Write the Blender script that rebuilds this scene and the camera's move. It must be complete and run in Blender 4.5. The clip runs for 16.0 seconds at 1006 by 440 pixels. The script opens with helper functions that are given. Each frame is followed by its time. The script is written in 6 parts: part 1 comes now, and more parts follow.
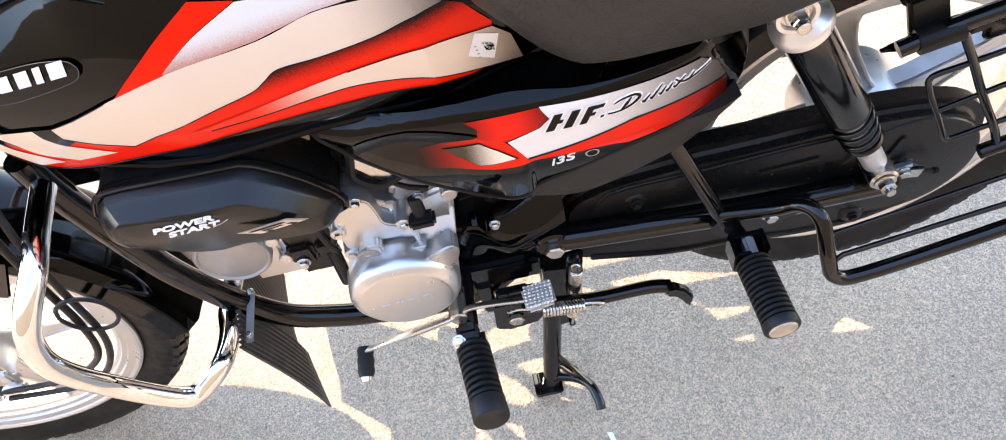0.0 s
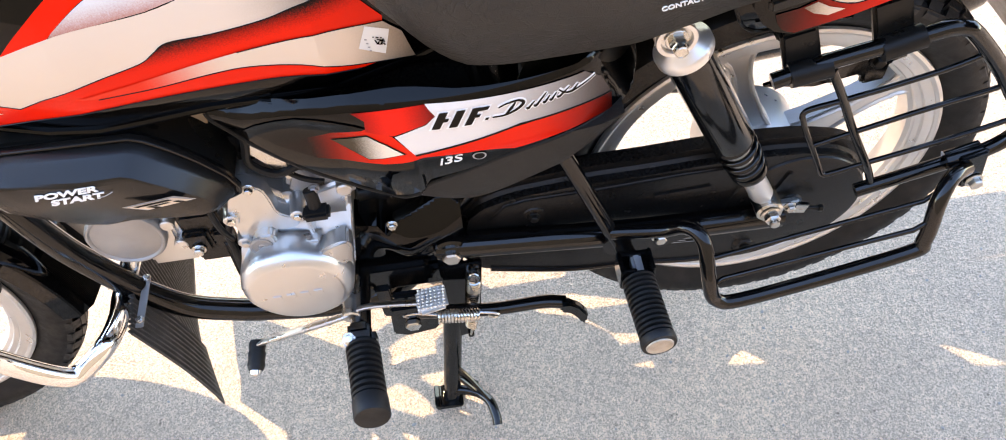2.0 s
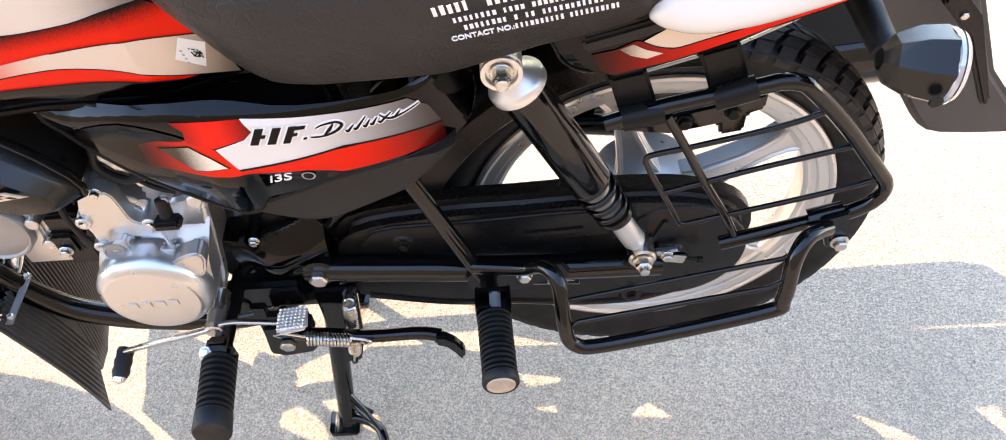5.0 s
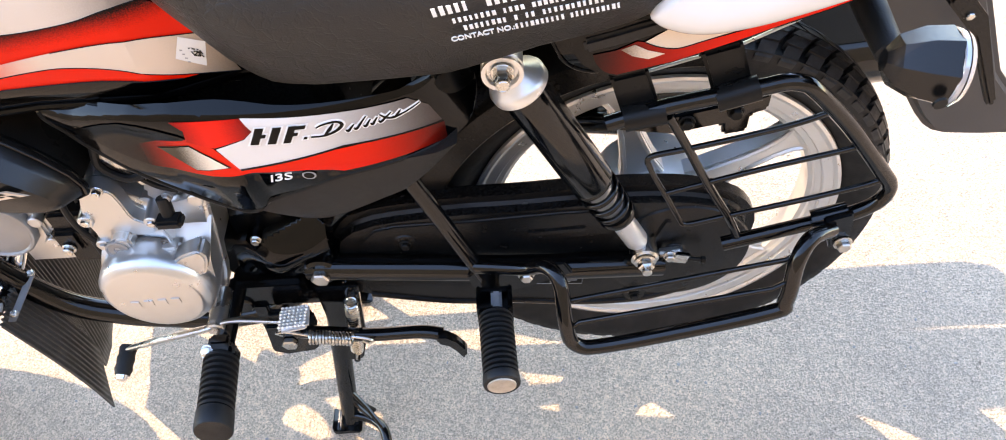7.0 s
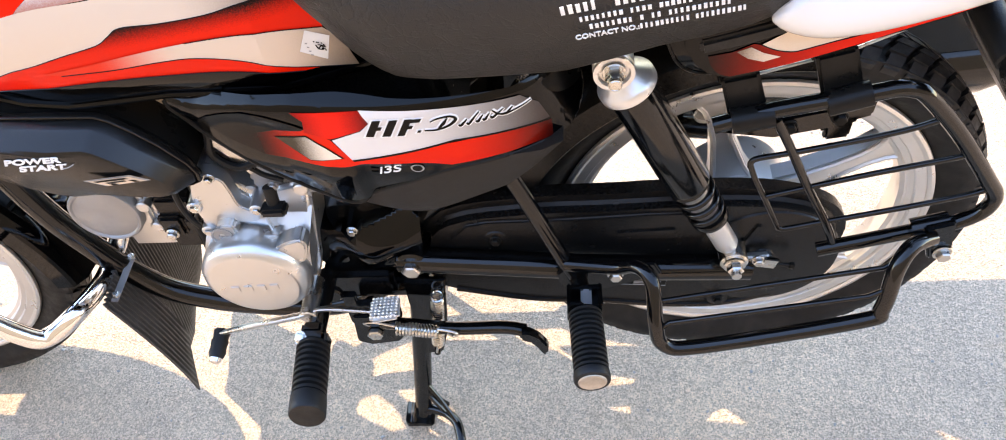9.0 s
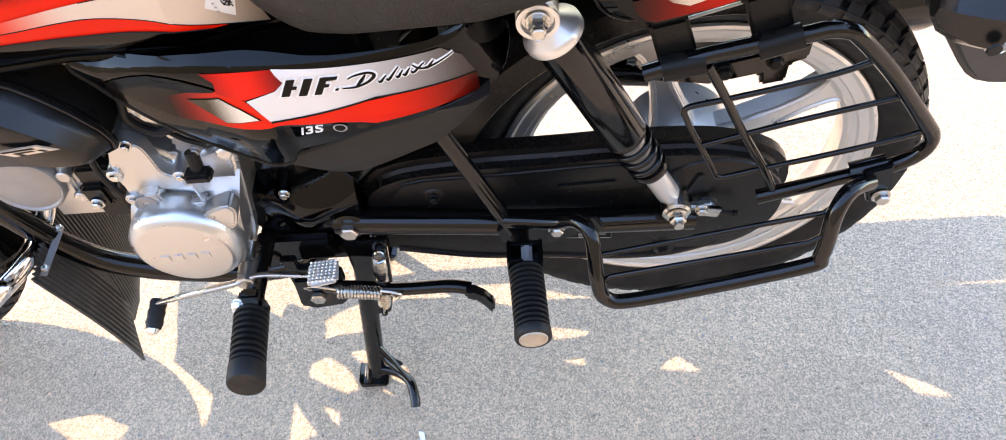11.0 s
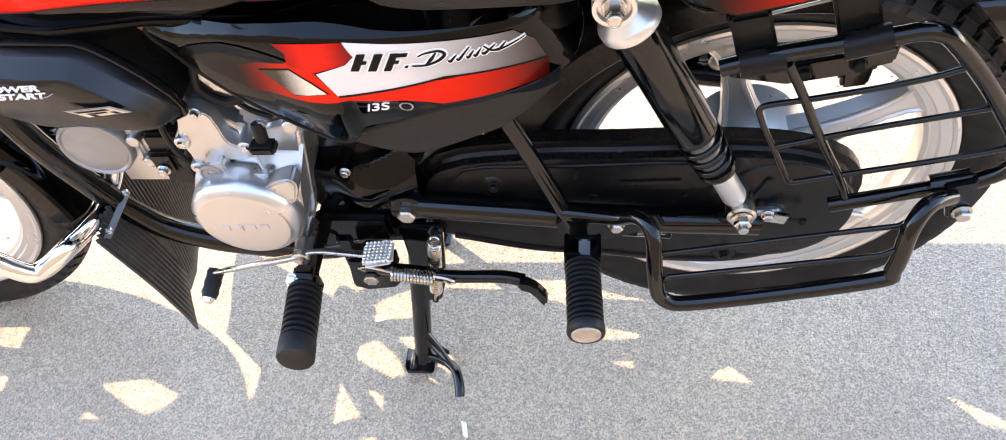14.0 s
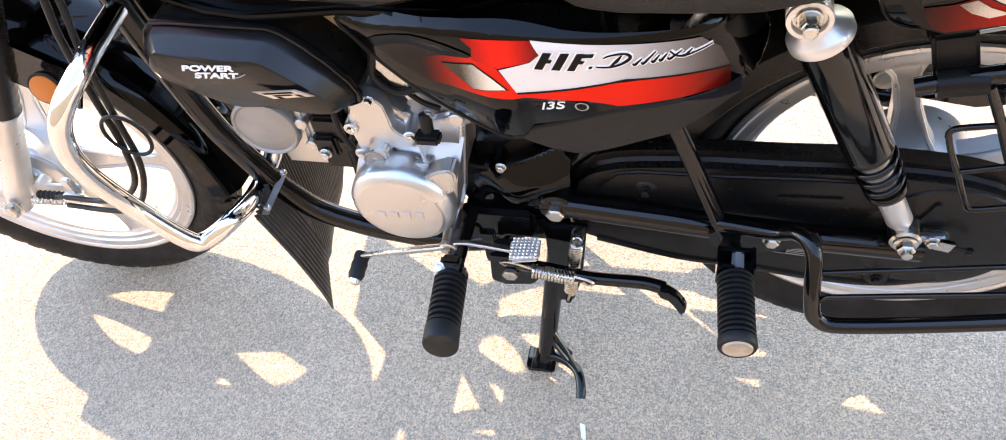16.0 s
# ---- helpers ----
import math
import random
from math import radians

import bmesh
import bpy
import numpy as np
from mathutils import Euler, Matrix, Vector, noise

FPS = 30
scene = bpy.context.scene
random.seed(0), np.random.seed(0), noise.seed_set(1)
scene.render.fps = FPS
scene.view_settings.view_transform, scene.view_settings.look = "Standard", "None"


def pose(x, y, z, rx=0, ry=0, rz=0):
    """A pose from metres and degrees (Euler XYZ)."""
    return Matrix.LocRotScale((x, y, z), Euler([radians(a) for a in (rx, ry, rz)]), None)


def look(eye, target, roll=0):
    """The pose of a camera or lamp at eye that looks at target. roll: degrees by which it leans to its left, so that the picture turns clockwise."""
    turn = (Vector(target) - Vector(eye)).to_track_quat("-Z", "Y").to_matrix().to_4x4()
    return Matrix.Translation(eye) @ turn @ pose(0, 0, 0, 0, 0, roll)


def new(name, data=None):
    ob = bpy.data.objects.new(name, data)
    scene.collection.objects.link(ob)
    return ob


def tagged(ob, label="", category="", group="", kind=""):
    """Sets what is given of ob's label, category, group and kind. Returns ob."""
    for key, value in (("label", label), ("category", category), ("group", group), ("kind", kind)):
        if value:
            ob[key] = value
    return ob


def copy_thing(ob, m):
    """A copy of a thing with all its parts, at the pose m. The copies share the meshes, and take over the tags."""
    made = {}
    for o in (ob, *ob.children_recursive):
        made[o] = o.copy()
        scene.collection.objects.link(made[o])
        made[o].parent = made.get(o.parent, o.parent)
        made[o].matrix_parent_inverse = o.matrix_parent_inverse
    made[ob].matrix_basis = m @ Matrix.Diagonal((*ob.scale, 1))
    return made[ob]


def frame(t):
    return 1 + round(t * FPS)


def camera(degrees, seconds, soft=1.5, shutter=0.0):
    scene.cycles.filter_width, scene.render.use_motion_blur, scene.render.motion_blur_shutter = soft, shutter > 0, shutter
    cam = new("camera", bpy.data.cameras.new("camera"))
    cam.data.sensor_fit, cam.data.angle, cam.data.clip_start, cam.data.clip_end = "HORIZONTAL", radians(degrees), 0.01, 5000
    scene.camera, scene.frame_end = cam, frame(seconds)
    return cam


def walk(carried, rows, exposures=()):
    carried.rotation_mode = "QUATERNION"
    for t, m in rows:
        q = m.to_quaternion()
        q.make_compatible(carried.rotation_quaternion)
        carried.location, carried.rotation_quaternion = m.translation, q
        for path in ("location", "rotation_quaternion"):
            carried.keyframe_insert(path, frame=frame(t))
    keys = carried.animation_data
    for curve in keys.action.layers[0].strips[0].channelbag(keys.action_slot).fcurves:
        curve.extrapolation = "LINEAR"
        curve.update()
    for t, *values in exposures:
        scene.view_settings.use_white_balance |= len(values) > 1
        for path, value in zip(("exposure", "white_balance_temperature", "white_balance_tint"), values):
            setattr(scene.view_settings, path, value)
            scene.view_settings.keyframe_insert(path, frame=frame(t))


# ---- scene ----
cam = camera(63.76, 16.0, 1.0)
PATH = [
    (0, (0.2075, -0.6202, 1.2179), (0.1538, 0.0541, 0.2267), -16.35),
    (0.5, (0.2126, -0.6278, 1.2164), (0.1725, 0.0554, 0.2307), -15.19),
    (1, (0.2159, -0.6476, 1.2203), (0.2212, 0.0512, 0.2448), -11.50),
    (1.5, (0.2246, -0.6730, 1.2197), (0.2727, 0.0234, 0.2436), -7.73),
    (2, (0.2639, -0.6664, 1.2079), (0.2872, 0.0398, 0.2380), -6.70),
    (2.5, (0.3140, -0.6750, 1.2086), (0.3360, 0.0456, 0.2492), -4.74),
    (3, (0.3572, -0.6855, 1.2007), (0.3798, 0.0297, 0.2374), -5.44),
    (3.5, (0.4018, -0.6912, 1.1957), (0.4220, 0.0383, 0.2430), -5.15),
    (4, (0.4370, -0.6893, 1.1886), (0.4206, 0.0592, 0.2508), -4.67),
    (4.2, (0.4415, -0.6892, 1.1845), (0.4286, 0.0632, 0.2498), -4.58),
    (6.5, (0.4558, -0.6753, 1.1848), (0.4242, 0.0821, 0.2546), -5.41),
    (7, (0.4560, -0.6806, 1.1848), (0.4278, 0.0711, 0.2498), -5.20),
    (7.5, (0.4488, -0.6847, 1.1842), (0.4069, 0.0663, 0.2492), -5.57),
    (8, (0.4321, -0.6899, 1.1873), (0.3715, 0.0692, 0.2599), -5.86),
    (8.5, (0.4141, -0.6944, 1.1951), (0.3249, 0.0754, 0.2788), -7.06),
    (9, (0.3997, -0.6947, 1.1936), (0.3104, 0.0627, 0.2672), -6.91),
    (9.5, (0.4146, -0.6909, 1.1862), (0.3654, 0.0322, 0.2298), -6.69),
    (10, (0.4381, -0.6788, 1.1767), (0.3999, 0.0332, 0.2116), -7.06),
    (10.2, (0.4373, -0.6764, 1.1798), (0.3895, 0.0244, 0.2069), -7.56),
    (12.3, (0.4423, -0.6760, 1.1695), (0.4040, 0.0249, 0.1963), -5.56),
    (12.5, (0.4518, -0.6779, 1.1707), (0.4377, 0.0315, 0.2030), -4.50),
    (13, (0.4613, -0.6801, 1.1747), (0.4374, 0.0345, 0.2110), -4.91),
    (13.5, (0.4582, -0.6766, 1.1689), (0.3981, 0.0245, 0.1969), -6.69),
    (14, (0.4278, -0.6777, 1.1604), (0.3001, 0.0215, 0.1936), -8.11),
    (14.5, (0.4049, -0.6904, 1.1659), (0.2129, -0.0012, 0.2025), -9.29),
    (15, (0.3866, -0.6924, 1.1678), (0.1665, 0.0043, 0.2159), -10.37),
    (15.5, (0.3718, -0.6906, 1.1703), (0.1461, 0.0042, 0.2183), -10.68),
    (16, (0.3588, -0.6918, 1.1714), (0.1040, -0.0065, 0.2198), -11.80),
]
walk(cam, [(t, look(eye, target, roll)) for t, eye, target, roll in PATH], [(0.0, 3.14, 9500, 17), (1.5, 3.14, 9500, 17), (3.0, 3.11, 9500, 17), (13.0, 3.14, 9500, 17), (14.5, 3.22, 9500, 17), (16.0, 3.13, 9500, 17)])

# ---- light ----
SHADE = (0.58, -0.50)                       # how far a shadow runs per metre of height
TO_SUN = Vector((-SHADE[0], -SHADE[1], 1.0)).normalized()
world = bpy.data.worlds.new("sky")
scene.world = world
world.use_nodes = True
wn = world.node_tree.nodes
sky = wn.new("ShaderNodeTexSky")
sky.sky_type, sky.sun_disc = "NISHITA", False
sky.sun_elevation = math.asin(TO_SUN.z)
sky.sun_rotation = math.atan2(TO_SUN.x, TO_SUN.y)
sky.dust_density, sky.air_density, sky.ozone_density = 0.0, 1.0, 6.0
world.node_tree.links.new(sky.outputs[0], wn["Background"].inputs[0])
wn["Background"].inputs[1].default_value = 0.19
sun = new("sun", bpy.data.lights.new("sun", "SUN"))
sun.data.energy, sun.data.angle, sun.data.color = 1.29, radians(0.53), (1.0, 0.95, 0.875)
sun.matrix_world = look((0, 0, 5), Vector((0, 0, 5)) - TO_SUN)


# ---- materials ----
def material(name, color, rough=0.5, metal=0.0, coat=0.0, grain=0.0, grain_scale=300.0, wear=0.0, wear_scale=18.0, bump=0.0,
             bump_scale=400.0, wear_color=None, rough_var=0.0, spec=0.5):
    m = bpy.data.materials.new(name)
    m.use_nodes = True
    n, l = m.node_tree.nodes, m.node_tree.links
    b = n["Principled BSDF"]
    b.inputs["Base Color"].default_value = (*color, 1)
    b.inputs["Roughness"].default_value = rough
    b.inputs["Metallic"].default_value = metal
    b.inputs["Coat Weight"].default_value = coat
    b.inputs["Coat Roughness"].default_value = 0.04
    b.inputs["Specular IOR Level"].default_value = spec
    tc = n.new("ShaderNodeTexCoord")

    def noise_tex(scale, detail=4.0):
        t = n.new("ShaderNodeTexNoise")
        t.inputs["Scale"].default_value, t.inputs["Detail"].default_value = scale, detail
        l.new(tc.outputs["Object"], t.inputs["Vector"])
        return t

    def mix(fac, a, bcol):
        x = n.new("ShaderNodeMix")
        x.data_type = "RGBA"
        l.new(fac, x.inputs["Factor"])
        if a is None:
            x.inputs["A"].default_value = (*color, 1)
        else:
            l.new(a, x.inputs["A"])
        x.inputs["B"].default_value = (*bcol, 1)
        return x.outputs["Result"]

    def ramp(src, lo, hi, a=0.0, top=1.0):
        r = n.new("ShaderNodeMapRange")
        for key, v in (("From Min", lo), ("From Max", hi), ("To Min", a), ("To Max", top)):
            r.inputs[key].default_value = v
        l.new(src, r.inputs["Value"])
        return r.outputs["Result"]

    col = None
    if grain:
        col = mix(ramp(noise_tex(grain_scale).outputs["Fac"], 0.35, 0.7, 0, grain), col, tuple(min(1, c * 1.9 + 0.02) for c in color))
    if wear:
        col = mix(ramp(noise_tex(wear_scale, 8).outputs["Fac"], 0.45, 0.72, 0, wear), col, wear_color or tuple(c * 0.55 for c in color))
    if col is not None:
        l.new(col, b.inputs["Base Color"])
    if rough_var:
        l.new(ramp(noise_tex(wear_scale * 2.5, 6).outputs["Fac"], 0.3, 0.75, max(0.02, rough - rough_var), rough + rough_var), b.inputs["Roughness"])
    if bump:
        bp = n.new("ShaderNodeBump")
        bp.inputs["Strength"].default_value, bp.inputs["Distance"].default_value = bump, 0.001
        l.new(noise_tex(bump_scale, 3).outputs["Fac"], bp.inputs["Height"])
        l.new(bp.outputs["Normal"], b.inputs["Normal"])
    return m


def faded(name, color, dark, axis, lo, hi, rough=0.22, far=None, slope=0.0):
    """Printed film whose colour fades into a darker one along an axis, with a stippled edge."""
    m = material(name, color, rough, spec=0.12)
    n, l = m.node_tree.nodes, m.node_tree.links
    tc, sep, r = n.new("ShaderNodeTexCoord"), n.new("ShaderNodeSeparateXYZ"), n.new("ShaderNodeMapRange")
    no, add, x = n.new("ShaderNodeTexNoise"), n.new("ShaderNodeMath"), n.new("ShaderNodeMix")
    no.inputs["Scale"].default_value = 900
    add.operation = "MULTIPLY_ADD"
    add.inputs[1].default_value = 0.012
    x.data_type = "RGBA"
    x.inputs["A"].default_value, x.inputs["B"].default_value = (*dark, 1), (*color, 1)
    l.new(tc.outputs["Object"], sep.inputs[0])
    l.new(tc.outputs["Object"], no.inputs["Vector"])
    l.new(no.outputs["Fac"], add.inputs[0])
    tilt = n.new("ShaderNodeMath")
    tilt.operation = "MULTIPLY_ADD"
    tilt.inputs[1].default_value = slope
    l.new(sep.outputs[0], tilt.inputs[0])
    l.new(sep.outputs[axis], tilt.inputs[2])
    l.new(tilt.outputs[0], add.inputs[2])
    r.inputs["From Min"].default_value, r.inputs["From Max"].default_value = lo + 0.006, hi + 0.006
    r.interpolation_type = "SMOOTHSTEP"
    l.new(add.outputs[0], r.inputs["Value"])
    fac = r.outputs["Result"]
    if far:
        r2, mul = n.new("ShaderNodeMapRange"), n.new("ShaderNodeMath")
        r2.inputs["From Min"].default_value, r2.inputs["From Max"].default_value = far[0] + 0.006, far[1] + 0.006
        r2.interpolation_type = "SMOOTHSTEP"
        mul.operation = "MULTIPLY"
        l.new(add.outputs[0], r2.inputs["Value"])
        l.new(fac, mul.inputs[0])
        l.new(r2.outputs["Result"], mul.inputs[1])
        fac = mul.outputs[0]
    l.new(fac, x.inputs["Factor"])
    l.new(x.outputs["Result"], n["Principled BSDF"].inputs["Base Color"])
    return m


GLOSS = material("black_gloss_paint", (0.0006, 0.0006, 0.0007), 0.05, spec=0.2, wear=0.3, wear_scale=9, wear_color=(0.0015, 0.0014, 0.0013), bump=0.02, bump_scale=40)
FRAME = material("black_frame_enamel", (0.0022, 0.0022, 0.0023), 0.11, spec=0.38, rough_var=0.06, bump=0.06, bump_scale=90)
SATIN = material("black_satin_steel", (0.006, 0.006, 0.0055), 0.34, spec=0.15, rough_var=0.1, bump=0.15, bump_scale=250, wear=0.4, wear_color=(0.015, 0.013, 0.012))
PLASTIC = material("black_moulded_plastic", (0.007, 0.0064, 0.0058), 0.24, rough_var=0.05, bump=0.2, bump_scale=1200, grain=0.1, spec=0.22)
MATT = material("black_grained_plastic", (0.016, 0.0138, 0.0118), 0.38, rough_var=0.06, bump=0.35, bump_scale=1500, grain=0.2, spec=0.2)
RUBBER = material("black_rubber", (0.006, 0.006, 0.006), 0.5, spec=0.25, rough_var=0.12, bump=0.3, bump_scale=700, wear=0.35, wear_color=(0.02, 0.019, 0.017))
TYRE = material("tyre_rubber", (0.007, 0.007, 0.007), 0.55, spec=0.25, rough_var=0.12, bump=0.25, bump_scale=500, wear=0.5, wear_scale=30, wear_color=(0.03, 0.027, 0.024))
VINYL = material("black_seat_vinyl", (0.022, 0.0195, 0.017), 0.42, spec=0.3, rough_var=0.1, bump=0.5, bump_scale=900, wear=0.35, wear_scale=14, wear_color=(0.030, 0.025, 0.021))


def creased(m, scale, depth):
    """Adds a net of shallow creases to a material's relief."""
    n, l = m.node_tree.nodes, m.node_tree.links
    old = next(x for x in n if x.bl_idname == "ShaderNodeBump")
    tc, warp, vor, gate, area, mul, b2 = (n.new(k) for k in ("ShaderNodeTexCoord", "ShaderNodeTexNoise", "ShaderNodeTexVoronoi", "ShaderNodeMapRange", "ShaderNodeTexNoise", "ShaderNodeMath", "ShaderNodeBump"))
    warp.inputs["Scale"].default_value, warp.inputs["Detail"].default_value = scale * 0.5, 5.0
    vor.feature = "DISTANCE_TO_EDGE"
    vor.inputs["Scale"].default_value = scale
    add = n.new("ShaderNodeVectorMath")
    add.operation = "MULTIPLY_ADD"
    add.inputs[1].default_value = (0.05, 0.05, 0.05)
    l.new(tc.outputs["Object"], warp.inputs["Vector"])
    l.new(warp.outputs["Color"], add.inputs[0])
    l.new(tc.outputs["Object"], add.inputs[2])
    l.new(add.outputs[0], vor.inputs["Vector"])
    gate.inputs["From Min"].default_value, gate.inputs["From Max"].default_value = 0.0, 0.10
    l.new(vor.outputs["Distance"], gate.inputs["Value"])
    area.inputs["Scale"].default_value = 7.0
    l.new(tc.outputs["Object"], area.inputs["Vector"])
    mul.operation = "MULTIPLY"
    l.new(gate.outputs["Result"], mul.inputs[0])
    l.new(area.outputs["Fac"], mul.inputs[1])
    b2.inputs["Strength"].default_value, b2.inputs["Distance"].default_value = 0.5, depth
    l.new(mul.outputs[0], b2.inputs["Height"])
    l.new(old.outputs["Normal"], b2.inputs["Normal"])
    l.new(b2.outputs["Normal"], n["Principled BSDF"].inputs["Normal"])


creased(VINYL, 70.0, 0.0012)
ALLOY = material("silver_wheel_paint", (0.70, 0.68, 0.65), 0.36, 0.75, wear=0.25, wear_color=(0.42, 0.41, 0.39), rough_var=0.1, bump=0.08, bump_scale=600)
CAST = material("silver_cast_engine_paint", (0.58, 0.57, 0.55), 0.29, 0.85, rough_var=0.02, bump=0.06, bump_scale=500, wear=0.07, wear_color=(0.4, 0.38, 0.35))
DARKCAST = material("grey_cast_metal", (0.33, 0.33, 0.33), 0.45, 0.7, rough_var=0.1, bump=0.4, bump_scale=700, wear=0.4)
CHROME = material("chrome_plate", (0.72, 0.72, 0.72), 0.06, 1.0, rough_var=0.04)
ZINC = material("zinc_plated_steel", (0.56, 0.55, 0.52), 0.28, 1.0, rough_var=0.12, wear=0.3, wear_color=(0.5, 0.46, 0.4))
STEEL = material("brushed_steel", (0.6, 0.58, 0.55), 0.3, 1.0, rough_var=0.1, wear=0.3, bump=0.1)
RED = material("red_film", (0.84, 0.016, 0.005), 0.2, grain=0.05, spec=0.1)
CREAM = material("cream_film", (0.68, 0.525, 0.40), 0.24, spec=0.2, grain=0.12, grain_scale=1500)
CREAM_RGB = (0.68, 0.525, 0.40)
BLACKFILM = material("black_film", (0.002, 0.002, 0.002), 0.15, spec=0.12)
WHITE = material("white_print", (0.78, 0.78, 0.76), 0.35, wear=0.1)
GREYPRINT = material("grey_print", (0.3, 0.3, 0.3), 0.4)
SILVERBAR = material("pearl_white_paint", (0.72, 0.69, 0.65), 0.25, coat=0.7, wear=0.1, wear_color=(0.6, 0.57, 0.53))
AMBER = material("amber_lens", (0.55, 0.13, 0.012), 0.35, coat=0.3, bump=0.5, bump_scale=900)
CLEAR = material("clear_lens_rim", (0.45, 0.46, 0.48), 0.12, 0.5, coat=0.5)
CAPMETAL = material("dull_pressed_metal", (0.52, 0.45, 0.37), 0.5, 0.7, wear=0.5, wear_scale=120, wear_color=(0.36, 0.30, 0.24), bump=0.5, bump_scale=260)
PAPER = material("white_paper", (0.75, 0.74, 0.71), 0.6)
TAN = material("tan_air_box", (0.46, 0.34, 0.23), 0.5, wear=0.2, bump=0.1)


def ground_material():
    m = bpy.data.materials.new("worn_pavement")
    m.use_nodes = True
    n, l = m.node_tree.nodes, m.node_tree.links
    b = n["Principled BSDF"]
    tc = n.new("ShaderNodeTexCoord")

    def tex(kind, scale, **kw):
        t = n.new(kind)
        t.inputs["Scale"].default_value = scale
        for k, v in kw.items():
            t.inputs[k].default_value = v
        l.new(tc.outputs["Object"], t.inputs["Vector"])
        return t

    big = tex("ShaderNodeTexNoise", 2.2, Detail=8.0, Roughness=0.6)
    mid = tex("ShaderNodeTexNoise", 45.0, Detail=6.0, Roughness=0.65)
    stone = tex("ShaderNodeTexVoronoi", 440.0)
    fine = tex("ShaderNodeTexNoise", 430.0, Detail=6.0, Roughness=0.75)
    lump = tex("ShaderNodeTexNoise", 95.0, Detail=5.0, Roughness=0.6)
    r1 = n.new("ShaderNodeValToRGB")
    r1.color_ramp.elements[0].position, r1.color_ramp.elements[0].color = 0.3, (0.640, 0.486, 0.362, 1)
    r1.color_ramp.elements[1].position, r1.color_ramp.elements[1].color = 0.72, (0.760, 0.578, 0.430, 1)
    l.new(mid.outputs["Fac"], r1.inputs[0])
    def tint(src, stops, a, factor):
        """Multiplies the colour a by a ramp over src."""
        r = n.new("ShaderNodeValToRGB")
        for k, (at, v) in enumerate(stops):
            el = r.color_ramp.elements[k] if k < 2 else r.color_ramp.elements.new(at)
            el.position, el.color = at, (*v, 1)
        l.new(src, r.inputs[0])
        x = n.new("ShaderNodeMix")
        x.data_type, x.blend_type = "RGBA", "MULTIPLY"
        x.inputs["Factor"].default_value = factor
        l.new(a, x.inputs["A"])
        l.new(r.outputs[0], x.inputs["B"])
        return x.outputs["Result"]

    col = tint(stone.outputs["Color"], ((0.2, (0.66, 0.66, 0.665)), (0.8, (1.24, 1.23, 1.22))), r1.outputs[0], 0.95)
    col = tint(fine.outputs["Fac"], ((0.36, (0.09, 0.087, 0.084)), (0.44, (1.08, 1.075, 1.07))), col, 0.92)
    col = tint(lump.outputs["Fac"], ((0.36, (0.86, 0.855, 0.85)), (0.56, (1.05, 1.05, 1.045))), col, 0.8)
    # scattered pebbles and pits, some pale, some dark
    pebble = tex("ShaderNodeTexVoronoi", 125.0)
    pebble.distance = "MANHATTAN"
    pick = n.new("ShaderNodeSeparateColor")
    l.new(pebble.outputs["Color"], pick.inputs[0])
    spot = n.new("ShaderNodeMapRange")
    spot.inputs["From Min"].default_value, spot.inputs["From Max"].default_value = 0.42, 0.22
    l.new(pebble.outputs["Distance"], spot.inputs["Value"])
    for channel, edge, shade in ((0, 0.93, (0.50, 0.49, 0.48)), (1, 0.93, (1.25, 1.25, 1.26))):
        gate, both, x = n.new("ShaderNodeMath"), n.new("ShaderNodeMath"), n.new("ShaderNodeMix")
        gate.operation, gate.inputs[1].default_value = "GREATER_THAN", edge
        both.operation = "MULTIPLY"
        l.new(pick.outputs[channel], gate.inputs[0])
        l.new(gate.outputs[0], both.inputs[0])
        l.new(spot.outputs["Result"], both.inputs[1])
        x.data_type, x.blend_type = "RGBA", "MULTIPLY"
        x.inputs["B"].default_value = (*shade, 1)
        l.new(both.outputs[0], x.inputs["Factor"])
        l.new(col, x.inputs["A"])
        col = x.outputs["Result"]
    x3 = n.new("ShaderNodeMix")
    x3.data_type, x3.blend_type = "RGBA", "MULTIPLY"
    r4 = n.new("ShaderNodeValToRGB")
    r4.color_ramp.elements[0].position, r4.color_ramp.elements[0].color = 0.3, (0.82, 0.82, 0.83, 1)
    r4.color_ramp.elements[1].position, r4.color_ramp.elements[1].color = 0.7, (1.1, 1.09, 1.07, 1)
    l.new(big.outputs["Fac"], r4.inputs[0])
    x3.inputs["Factor"].default_value = 1.0
    l.new(col, x3.inputs["A"])
    l.new(r4.outputs[0], x3.inputs["B"])
    l.new(x3.outputs["Result"], b.inputs["Base Color"])
    b.inputs["Roughness"].default_value = 0.85
    h = n.new("ShaderNodeMath")
    h.operation = "ADD"
    l.new(stone.outputs["Distance"], h.inputs[0])
    l.new(fine.outputs["Fac"], h.inputs[1])
    wide = n.new("ShaderNodeMath")
    wide.operation, wide.inputs[1].default_value = "MULTIPLY_ADD", 2.2
    l.new(lump.outputs["Fac"], wide.inputs[0])
    l.new(h.outputs[0], wide.inputs[2])
    bp = n.new("ShaderNodeBump")
    bp.inputs["Strength"].default_value, bp.inputs["Distance"].default_value = 1.0, 0.006
    l.new(wide.outputs[0], bp.inputs["Height"])
    l.new(bp.outputs["Normal"], b.inputs["Normal"])
    return m


